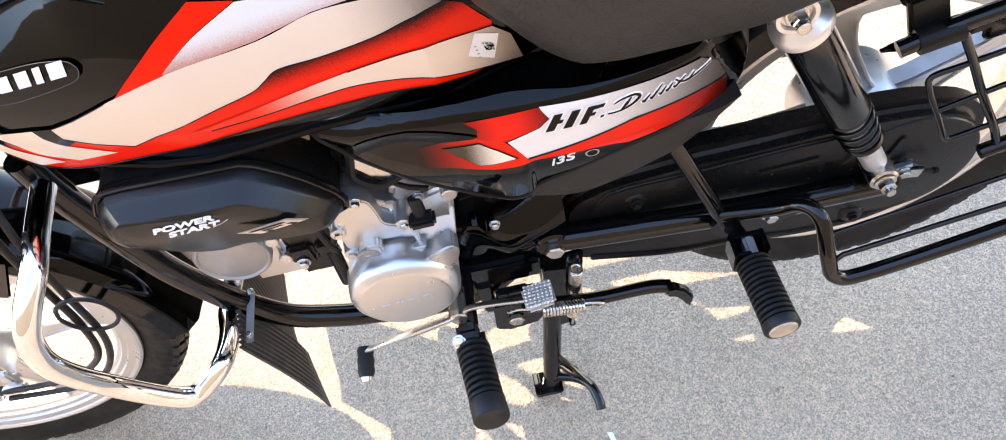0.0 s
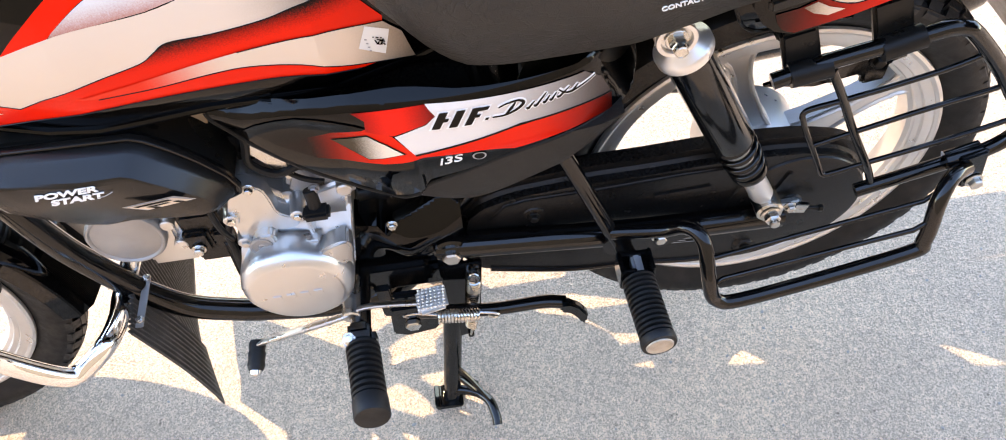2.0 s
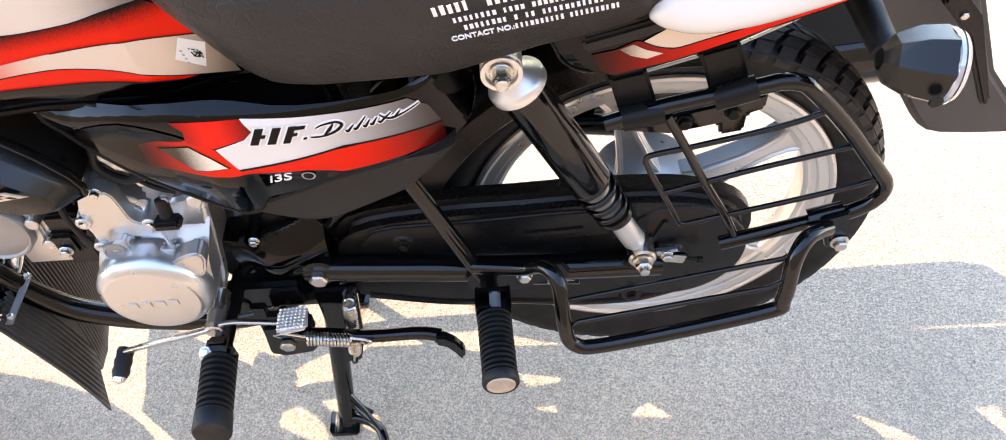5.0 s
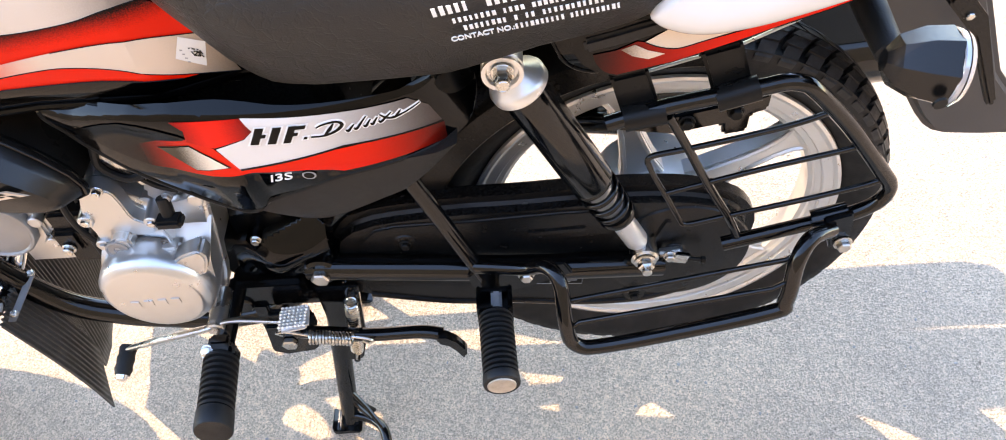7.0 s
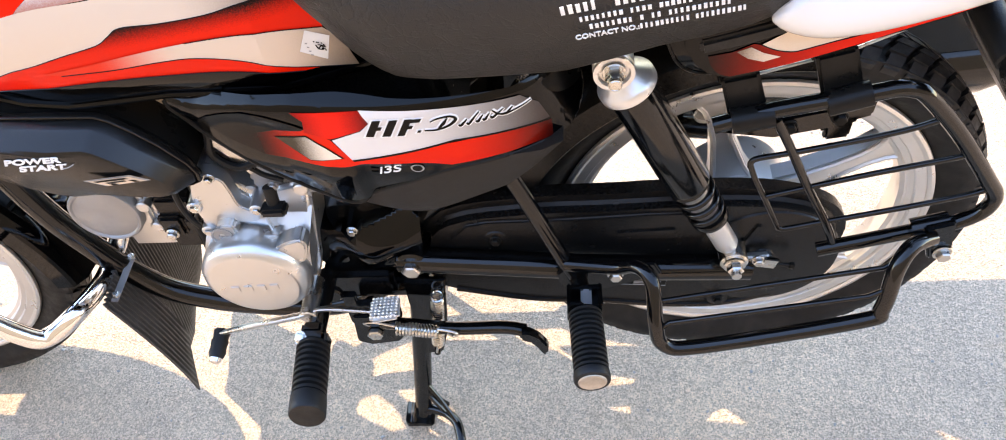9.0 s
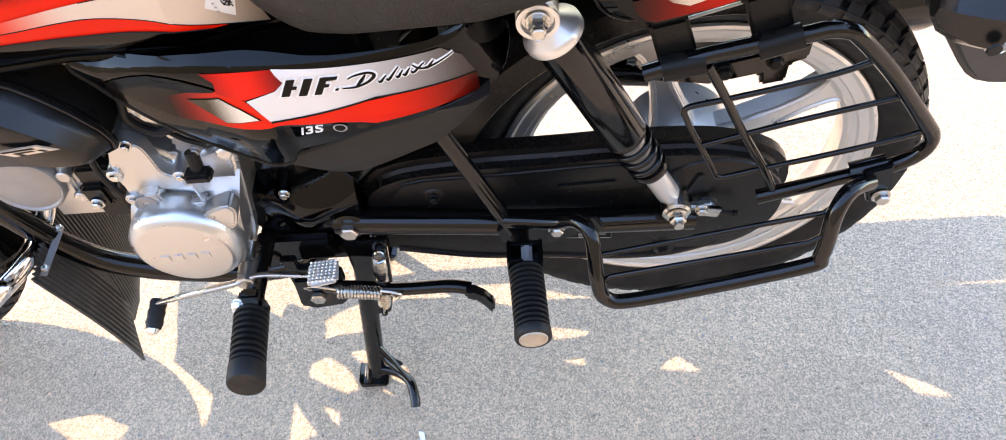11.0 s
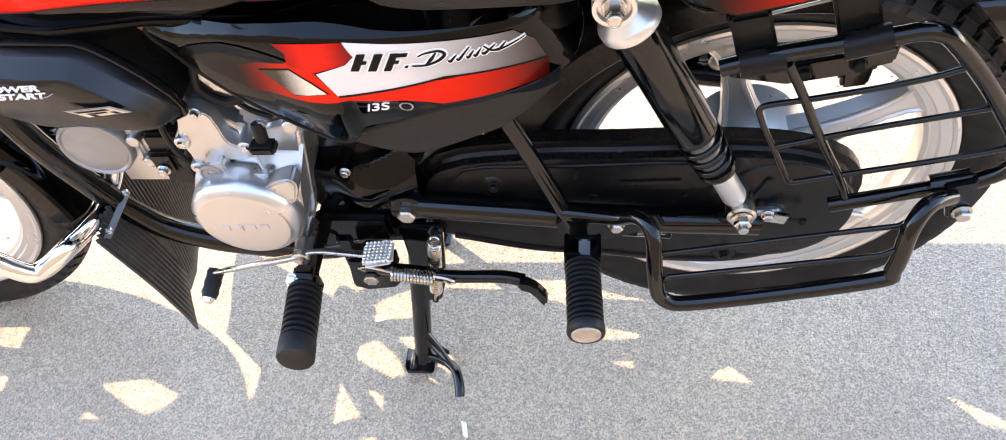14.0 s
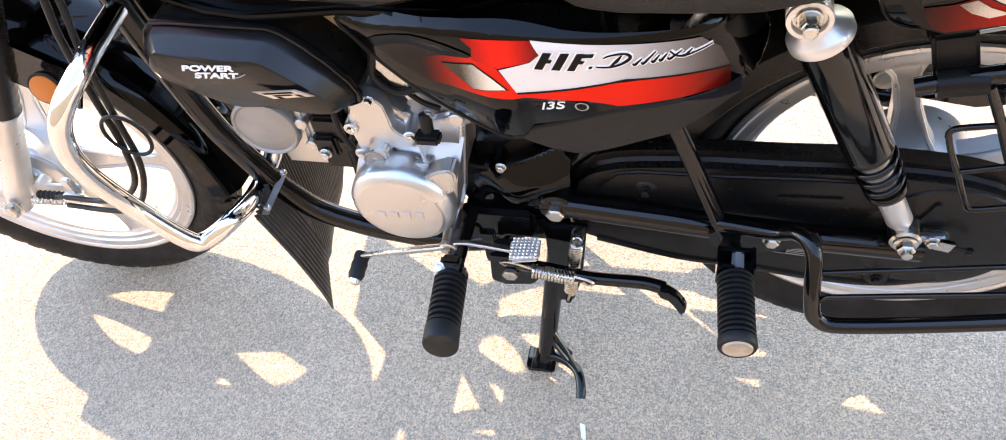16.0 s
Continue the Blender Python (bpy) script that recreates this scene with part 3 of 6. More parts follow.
    def slant(x, z, w, h, lean=0.5):
        z = z - 0.001 - 0.15 * max(0, z - 0.70)
        h = h * (0.9 if z > 0.68 else 1.0)
        return [(x, z), (x + w, z), (x + w + h * lean, z + h), (x + h * lean, z + h)]

    strokes = [(0.2275, 0.698, 0.0075, 0.021, 0.5), (0.2365, 0.7065, 0.006, 0.0045, 0.5), (0.2425, 0.698, 0.0075, 0.021, 0.5), (0.256, 0.698, 0.0065, 0.021, 0.5), (0.266, 0.7145, 0.012, 0.0045, 0.5), (0.262, 0.7065, 0.008, 0.004, 0.5),
               (0.274, 0.7005, 0.003, 0.003, 0.5)]
    for x, z, w, h, lean in strokes:
        bars("mark_edge", [slant(x - 0.0018 - 0.0012 * lean, z - 0.0014, w + 0.0034, h + 0.0028, lean)], WHITE, 0.0018)
        bars("mark", [slant(x, z, w, h, lean)], BLACKFILM, 0.0024)
    # the second word as a row of slanting brush strokes with a long tail at either end
    def brush(pts, r):
        line = smooth_path([(x, 0, z + 0.0005) for x, z in pts], 5)
        for name, grow, lift, mat in (("mark_edge", 0.0015, 0.0016, WHITE), ("mark", 0.0, 0.0024, BLACKFILM)):
            bm = sweep(line, lambda t, g=grow: r * (1.15 - 0.6 * abs(2 * t - 0.9)) + g, 8)
            for v in bm.verts:
                v.co.y = f_panel(v.co.x, v.co.z) - lift - 0.15 * v.co.y
            part(name, bm, mat, panel, smooth=False)

    brush([(0.281, 0.7005), (0.292, 0.7000), (0.303, 0.7035), (0.309, 0.7095), (0.304, 0.7135), (0.293, 0.7125), (0.287, 0.7100)], 0.0014)
    brush([(0.293, 0.7010), (0.298, 0.7065), (0.302, 0.7120)], 0.0015)
    for x, h, dx in ((0.3125, 0.0065, 0.006), (0.3195, 0.0120, 0.010), (0.3275, 0.0070, 0.005), (0.3335, 0.0070, 0.005), (0.3405, 0.0078, 0.010), (0.3525, 0.0066, 0.006)):
        z = 0.7005 + 0.075 * (x - 0.3125)
        brush([(x - 0.0015, z + 0.002), (x, z), (x + dx * 0.45, z + h * 0.45), (x + dx, z + h)], 0.00125)
    brush([(0.3405, 0.7110), (0.345, 0.7060), (0.350, 0.7040), (0.356, 0.7045), (0.366, 0.7075), (0.3745, 0.7105)], 0.0011)
    at = Matrix.Translation((0.2275, f_panel(0.245, 0.645) - 0.0012, 0.6405)) @ Matrix.Rotation(radians(-7), 4, "Y") @ Matrix.Rotation(radians(90), 4, "X") @ Matrix.Diagonal((1.45, 1, 1, 1))
    letters("start_mark", "i3S", 0.0130, at, WHITE, panel, shear=0.25, bold=0.0001)
    ring = [(0.2655 + 0.0065 * math.cos(a), 0.6475 + 0.0060 * math.sin(a)) for a in (2 * math.pi * k / 20 for k in range(20))]
    bars("start_mark", [ring], GREYPRINT, 0.0011)
    bars("start_mark", [[(0.2655 + 0.0048 * math.cos(a), 0.6475 + 0.0045 * math.sin(a)) for a in (2 * math.pi * k / 20 for k in range(20))]], BLACKFILM, 0.0015)
    group_part("side_panel", mirrored(shell(outline, f_panel, 0.05, 0.02)), GLOSS, "glossy black side panel")
    # satin cover below the panel
    lower = [(0.190, 0.585), (0.204, 0.589), (0.214, 0.599), (0.250, 0.619), (0.291, 0.640), (0.382, 0.655), (0.402, 0.664), (0.392, 0.652), (0.372, 0.626), (0.347, 0.601), (0.322, 0.588), (0.290, 0.570), (0.259, 0.553), (0.251, 0.551), (0.236, 0.558), (0.205, 0.576)]
    f_low = lambda x, z: -0.1745 + 0.14 * soft(0.655 - z, 0.02) + 0.5 * soft(x - 0.335 - 0.75 * (z - 0.58), 0.01) + 0.5 * soft(0.56 - z, 0.01)
    group_part("lower_cover", shell(lower, f_low, 0.06, 0.007), MATT, "satin black lower side cover")
    group_part("lower_cover", mirrored(shell(lower, lambda x, z: -0.168 + 0.28 * max(0, 0.66 - z), 0.06)), PLASTIC, "satin black lower side cover")
    return panel


side_panel()


def f_tank(x, z):
    return -0.158 + 2.2 * (z - 0.785) ** 2 + 8.0 * max(0, -0.09 - x) * soft(z - 0.838, 0.008) + 0.35 * max(0, -0.05 - x) ** 1.3 + 0.25 * max(0, x - 0.15)


def tank():
    low = [(-0.30, 0.80), (-0.24, 0.765), (-0.211, 0.745), (-0.182, 0.724), (-0.15, 0.711), (-0.107, 0.702), (-0.06, 0.704), (-0.017, 0.710), (0.044, 0.718), (0.122, 0.718), (0.168, 0.721), (0.22, 0.728), (0.27, 0.74)]
    top = lambda x: 0.965 - 0.9 * max(0, x + 0.05) ** 1.5 - 1.2 * max(0, -0.12 - x) ** 2
    bm, rings, n = bmesh.new(), [], 22
    xs = [p[0] for p in low]
    for i in range(53):
        x = -0.30 + 0.57 * i / 52
        zb = float(np.interp(x, xs, [p[1] for p in low]))
        zt = top(x)
        side = [(f_tank(x, zb) + 0.02, zb + 0.002), (f_tank(x, zb) + 0.004, zb)]
        for k in range(1, n):
            z = zb + (zt - zb) * (k / n) ** 0.9
            side.append((f_tank(x, z) * (1 - max(0, (k / n - 0.55) / 0.45) ** 3), z))
        side.append((0, zt))
        ring = side + [(-y, z) for y, z in side[-2::-1]]
        rings.append([bm.verts.new((x, y, z)) for y, z in ring])
    for p, o in zip(rings, rings[1:]):
        for k in range(len(p) - 1):
            bm.faces.new((p[k], p[k + 1], o[k + 1], o[k]))
    bm.faces.new(rings[0])
    bm.faces.new(rings[-1][::-1])
    t = group_part("fuel_tank", bm, GLOSS, "glossy black fuel tank with red and cream stripes")
    fade = faded("red_dark_edge", (0.80, 0.016, 0.005), (0.004, 0.003, 0.003), 2, 0.7975, 0.777, slope=-0.149)
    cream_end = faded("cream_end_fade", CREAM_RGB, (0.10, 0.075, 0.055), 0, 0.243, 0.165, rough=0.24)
    cream_start = faded("cream_start_fade", CREAM_RGB, (0.78, 0.035, 0.015), 0, 0.0, 0.085, rough=0.24)
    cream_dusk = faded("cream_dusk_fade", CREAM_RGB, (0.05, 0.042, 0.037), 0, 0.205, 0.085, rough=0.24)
    white = faded("silver_edge_fade", (0.64, 0.595, 0.55), (0.46, 0.17, 0.12), 2, 0.821, 0.845, slope=-0.117)

    def film(name, pts, mat, lift=0.0022):
        part(name, sheet(pts, f_tank, lift, 0.01), mat, t)

    main_low = flow((-0.157, 0.7655), (-0.135, 0.7565), (-0.104, 0.7490)) + flow((-0.0795, 0.7598), (-0.025, 0.7768), (0.012, 0.7872), (0.026, 0.7955), (0.040, 0.8035), (0.074, 0.8058), (0.116, 0.8118), (0.147, 0.8202), (0.173, 0.8240))
    main_top = flow((-0.1594, 0.7788), (-0.137, 0.7866), (-0.114, 0.7963), (-0.087, 0.8074), (-0.0385, 0.8215), (0.034, 0.8305), (0.080, 0.8420), (0.125, 0.8430))
    split = flow((-0.0506, 0.7575), (-0.0036, 0.7668), (0.0486, 0.7782), (0.0978, 0.7868), (0.150, 0.7915), (0.2033, 0.7860))
    cream_low = flow((-0.035, 0.7550), (0.0144, 0.7595), (0.060, 0.7666), (0.0926, 0.7690), (0.1325, 0.7632), (0.172, 0.7486), (0.2236, 0.7363))
    red_low = flow((-0.222, 0.742), (-0.208, 0.722), (-0.185, 0.7145), (-0.150, 0.7190), (-0.091, 0.7334), (-0.002, 0.7453), (0.087, 0.7511), (0.129, 0.7498), (0.178, 0.7415))
    film("red_film", [(-0.212, 0.7655), (-0.178, 0.7705)] + main_low + [(0.186, 0.816), (0.2045, 0.79), (0.2033, 0.784), (0.19, 0.742)] + red_low[::-1], fade, 0.0018)
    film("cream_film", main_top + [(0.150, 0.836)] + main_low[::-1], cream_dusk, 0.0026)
    film("red_film", flow((-0.0885, 0.8065), (-0.067, 0.8244), (-0.035, 0.8477), (-0.0006, 0.8689)) + flow((0.031, 0.8625), (-0.0075, 0.8450), (-0.0345, 0.8275), (-0.044, 0.8200)), RED, 0.0022)
    film("silver_film", flow((-0.043, 0.8205), (-0.0345, 0.8273), (-0.0075, 0.8444), (0.0309, 0.8617)) + [(0.085, 0.858), (0.120, 0.846), (0.080, 0.8425), (0.034, 0.8310)], white, 0.0022)
    k = next(n for n, p in enumerate(split) if p[0] > 0.11)
    m = next(n for n, p in enumerate(cream_low) if p[0] > 0.11)
    film("cream_film", split[:k] + [(0.112, 0.7883), (0.112, 0.7664)] + cream_low[:m][::-1], cream_start, 0.0026)
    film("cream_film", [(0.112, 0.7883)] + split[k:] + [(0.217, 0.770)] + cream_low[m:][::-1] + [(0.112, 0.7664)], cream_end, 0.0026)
    film("cream_film", [(-0.2083, 0.7748), (-0.1773, 0.7775)] + flow((-0.1741, 0.7666), (-0.1629, 0.756), (-0.1418, 0.7467), (-0.1239, 0.7412)) + flow((-0.1651, 0.731), (-0.1923, 0.7428), (-0.2045, 0.7586), (-0.213, 0.7686)), CREAM, 0.0026)
    film("cream_film", flow((-0.218, 0.7621), (-0.211, 0.7516), (-0.1947, 0.7394), (-0.1803, 0.7283)) + flow((-0.2069, 0.7229), (-0.2198, 0.7441), (-0.2258, 0.7521)), CREAM, 0.0026)
    film("black_film", flow((-0.1773, 0.7775), (-0.1741, 0.7666), (-0.160, 0.7545)) + [(-0.150, 0.7605), (-0.157, 0.7655), (-0.1594, 0.7788)], BLACKFILM, 0.0024)
    for line, r in ((main_low, 0.0005), (main_top[:14], 0.0004), (cream_low, 0.0005), (split[14:], 0.0004), (red_low, 0.0006)):
        pinstripe(line, f_tank, 0.0027, r, BLACKFILM, t)
    # maker's badge as a plain plate with white bars
    rim = rounded([(-0.215, 0.806), (-0.212, 0.826), (-0.175, 0.836), (-0.130, 0.8435), (-0.104, 0.8440), (-0.0985, 0.837), (-0.104, 0.828), (-0.130, 0.820), (-0.170, 0.810)], 2)
    film("badge", rim, GLOSS, 0.003)
    pinstripe(rim + rim[:1], f_tank, 0.0032, 0.00035, FLAP, t, "badge_rim")
    for x, w in ((-0.196, 0.006), (-0.184, 0.006), (-0.173, 0.012), (-0.155, 0.012), (-0.138, 0.007), (-0.125, 0.0145)):
        z = 0.8175 + 0.19 * (x + 0.19)
        h = 0.0165 if w < 0.007 and x < -0.16 else 0.0125
        film("badge_bar", [(x, z), (x + w, z + 0.19 * w), (x + w + 0.22 * h, z + 0.19 * w + h), (x + 0.22 * h, z + h)], WHITE, 0.004)
    part("stock_label", sheet([(0.1893, 0.7862), (0.2076, 0.7764), (0.2002, 0.7510), (0.1804, 0.7655)], f_tank, 0.0034), PAPER, t, "white paper stock label", smooth=False)
    ink = random.Random(12)
    for i in range(7):
        for k in range(7):
            if ink.random() < 0.55:
                x, z = 0.1935 + 0.00115 * i + 0.0003 * k, 0.7745 - 0.0006 * i - 0.0014 * k
                part("print", sheet([(x, z), (x + 0.0011, z - 0.0005), (x + 0.0009, z - 0.0017), (x - 0.0002, z - 0.0012)], f_tank, 0.0042), BLACKFILM, t, smooth=False)
    for i in range(4):
        x, z = 0.1868 + 0.0006 * i, 0.7745 - 0.0045 * i
        part("print", sheet([(x, z), (x + 0.0018, z - 0.0009), (x + 0.0015, z - 0.0022), (x - 0.0003, z - 0.0014)], f_tank, 0.0042), GREYPRINT, t, smooth=False)
    group_part("tank_seam", joined(*(sweep([(x, s * (f_tank(x, z) + 0.002), z + 0.001) for x, z in low[1:]], 0.004, 8) for s in (1, -1))), GLOSS)


tank()


def seat():
    low = [(0.175, 0.86), (0.187, 0.845), (0.198, 0.826), (0.215, 0.807), (0.232, 0.785), (0.251, 0.768), (0.27, 0.759), (0.30, 0.755), (0.352, 0.756), (0.403, 0.758), (0.434, 0.766), (0.48, 0.78), (0.519, 0.788), (0.56, 0.80), (0.62, 0.815), (0.74, 0.835)]
    bm, rings = bmesh.new(), []
    for i in range(57):
        x = 0.175 + 0.565 * i / 56
        zb = float(np.interp(x, [p[0] for p in low], [p[1] for p in low]))
        zt = 0.89 + 0.03 * max(0, x - 0.45) / 0.3
        g = min(1, (x - 0.165) / 0.10)
        hw = (0.168 + 0.02 * g) * (1 - 0.25 * max(0, x - 0.55) / 0.2)
        end = min(1, 6 * (0.745 - x))
        hw *= 0.4 + 0.6 * max(0, end) ** 0.5
        h = zt - zb
        side = [(-hw * 0.8, zb + 0.001), (-hw + 0.004, zb), (-hw, zb + 0.004), (-hw - 0.012 * min(1, h / 0.1), zb + 0.3 * h), (-hw - 0.02 * min(1, h / 0.1), zb + 0.55 * h), (-hw - 0.012, zb + 0.8 * h), (-hw + 0.01, zb + 0.94 * h), (-hw * 0.75, zt), (0, zt + 0.006)]
        rings.append([bm.verts.new((x, y, z)) for y, z in side + [(-a, b) for a, b in side[-2::-1]]])
    for p, o in zip(rings, rings[1:]):
        for k in range(len(p)):
            bm.faces.new((p[k], p[(k + 1) % len(p)], o[(k + 1) % len(p)], o[k]))
    bm.faces.new(rings[0])
    bm.faces.new(rings[-1][::-1])
    s = group_part("seat", bm, VINYL, "black vinyl dual seat with printed dealer text")
    return s


saddle = seat()


def seat_print():
    """Dealer's print on the seat's flank: bars for names, street and numbers."""
    m = Matrix.Translation((0.413, -0.2085, 0.8085)) @ Matrix.Rotation(radians(-9.5), 4, "Y") @ Matrix.Rotation(radians(90 + 9), 4, "X")

    def bar(x, z, w, h):
        b = block((x + w / 2, z + h / 2, 0), (w, h, 0.0006), 0)
        bmesh.ops.transform(b, matrix=m, verts=b.verts)
        part("print_bar", b, WHITE, saddle, smooth=False)

    letters("print", "CONTACT NO.:", 0.0066, m, WHITE, saddle, bold=0.00012)
    rnd = random.Random(8)

    def word_row(x0, z, n, pitch, h, gaps=()):
        for k in range(n):
            if k not in gaps:
                bar(x0 + pitch * k, z, pitch * rnd.uniform(0.42, 0.66), h * rnd.uniform(0.9, 1.0))

    word_row(0.048, 0.0, 10, 0.0037, 0.0048)
    word_row(0.088, 0.0, 10, 0.0037, 0.0048)
    word_row(0.012, 0.0088, 25, 0.0041, 0.0047, (8, 10, 13))
    word_row(0.006, 0.0177, 29, 0.0041, 0.0047, (8, 13, 20))
    word_row(-0.006, 0.0275, 22, 0.0056, 0.0088, (5, 6, 13))


seat_print()


def tail():
    f = lambda x, z: -0.172 + 0.5 * max(0, z - 0.79)
    cowl = [(0.500, 0.79), (0.502, 0.765), (0.512, 0.748), (0.524, 0.738), (0.541, 0.7325), (0.558, 0.736), (0.679, 0.7765), (0.74, 0.80), (0.78, 0.82), (0.78, 0.845), (0.60, 0.82)]
    c = group_part("tail_cowl", shell(cowl, f, 0.06), GLOSS, "black tail cowl with red and cream stripe")
    group_part("tail_cowl", mirrored(shell(cowl, f, 0.06)), GLOSS, "black tail cowl")
    fade = faded("red_tail_film", (0.74, 0.015, 0.006), (0.02, 0.006, 0.004), 0, 0.515, 0.650)
    part("red_film", sheet(flow((0.521, 0.757), (0.524, 0.748), (0.531, 0.739), (0.541, 0.735)) + flow((0.587, 0.7455), (0.636, 0.7625), (0.678, 0.779), (0.745, 0.802)) + [(0.742, 0.8065)] + flow((0.677, 0.785), (0.640, 0.7725), (0.610, 0.7640), (0.588, 0.7580)) + flow((0.575, 0.7610), (0.566, 0.7655), (0.556, 0.7680)) + [(0.540, 0.7605)], f, 0.001), fade, c, smooth=False)
    part("cream_film", sheet(flow((0.562, 0.7672), (0.574, 0.7615), (0.589, 0.7590)) + flow((0.610, 0.7650), (0.658, 0.780), (0.738, 0.8065)) + [(0.735, 0.815), (0.633, 0.795), (0.590, 0.785)], f, 0.0014), CREAM, c, smooth=False)
    part("cream_film", sheet([(0.543, 0.7612), (0.554, 0.7655), (0.565, 0.7590), (0.579, 0.7545), (0.566, 0.7500), (0.553, 0.7540)], f, 0.0018), faded("cream_tail_film", (0.68, 0.525, 0.40), (0.10, 0.06, 0.04), 0, 0.536, 0.572), c, smooth=False)
    pinstripe(flow((0.562, 0.7672), (0.574, 0.7615), (0.589, 0.7590), (0.610, 0.7650), (0.658, 0.780), (0.738, 0.8065)), f, 0.0016, 0.0005, BLACKFILM, c)
    part("seat_base", prism([(0.512, 0.773), (0.539, 0.780), (0.600, 0.797), (0.600, 0.785), (0.553, 0.769), (0.515, 0.760)], -0.176, -0.150, 0.003), MATT, saddle, "dark brown plastic seat base")
    low = group_part("tail_liner", shell(flow((0.484, 0.775), (0.492, 0.756), (0.500, 0.738), (0.511, 0.724), (0.525, 0.7165)) + [(0.545, 0.718), (0.57, 0.73), (0.55, 0.765), (0.52, 0.775)], lambda x, z: -0.160 + 0.5 * max(0, 0.745 - z), 0.05), GLOSS, "glossy black liner below the tail cowl")
    part("edge_bead", sweep([(x, -0.1605 + 0.5 * max(0, 0.745 - z), z) for x, z in flow((0.486, 0.772), (0.492, 0.756), (0.500, 0.738), (0.511, 0.724), (0.525, 0.7165), (0.545, 0.718))], 0.0014, 8), SATIN, low)
    # Silver colour stands in for sunlight along the mudguard's lower edge.
    group_part("lit_mudguard_lip", joined(sweep([(0.579, -0.120, 0.690), (0.626, -0.120, 0.704), (0.661, -0.120, 0.715), (0.702, -0.118, 0.734), (0.75, -0.112, 0.757)], 0.0016, 8)), ALLOY, "thin silver strip painting the sunlit lower lip of the rear mudguard")
    rail = sweep(smooth_path([(0.573, -0.185, 0.822), (0.584, -0.188, 0.814), (0.61, -0.190, 0.811), (0.660, -0.191, 0.822), (0.74, -0.188, 0.848), (0.83, -0.175, 0.882), (0.87, -0.10, 0.892)]), lambda t: 0.0235 * min(1, 0.62 + 5 * t), 24, 0.55, True, (0, 1, 0))
    other = mirrored(rail)
    group_part("grab_rail", rail, SILVERBAR, "pearl white pillion grab rail")
    group_part("grab_rail", other, SILVERBAR, "pearl white pillion grab rail")


tail()


def indicator(name, centre, aim, mat_body, lens, label, size=1.0):
    """A turn signal: rounded housing, bright rim, lens and stalk."""
    a = Vector(aim).normalized()
    c = Vector(centre)
    root = group_part(name, lathe([(-0.042 * size, 0), (-0.041 * size, 0.010 * size), (-0.032 * size, 0.022 * size), (-0.012 * size, 0.031 * size), (0.010 * size, 0.034 * size), (0.012 * size, 0)], c, a, 7), mat_body, label)
    root.data.set_sharp_from_angle(angle=radians(22))
    part("rim", lathe([(0.0095 * size, 0.0315 * size), (0.0105 * size, 0.0330 * size), (0.0145 * size, 0.0325 * size), (0.0155 * size, 0.031 * size)], c, a, 32), CLEAR, root)
    part("lens", lathe([(0.015 * size, 0.0335 * size), (0.020 * size, 0.030 * size), (0.024 * size, 0.018 * size), (0.025 * size, 0)], c, a, 32), lens, root)
    return root


ind = indicator("rear_indicator", (0.783, -0.203, 0.750), (1, -0.15, -0.1), COWL, CLEAR, "black rear turn signal with clear rim", 0.94)
part("stalk", rod((0.752, -0.06, 0.765), (0.757, -0.185, 0.748), 0.015, 0.012), RUBBER, ind)
part("screw", lathe([(0, 0.006), (0.002, 0.0055), (0.002, 0)], (0.778, -0.2375, 0.743), (0.05, -1, -0.1), 14), SATIN, ind)
ind2 = indicator("rear_indicator", (0.783, 0.203, 0.742), (1, 0.15, -0.1), PLASTIC, CLEAR, "black rear turn signal with clear rim", 0.94)
part("stalk", rod((0.752, 0.06, 0.765), (0.757, 0.185, 0.748), 0.015, 0.012), RUBBER, ind2)


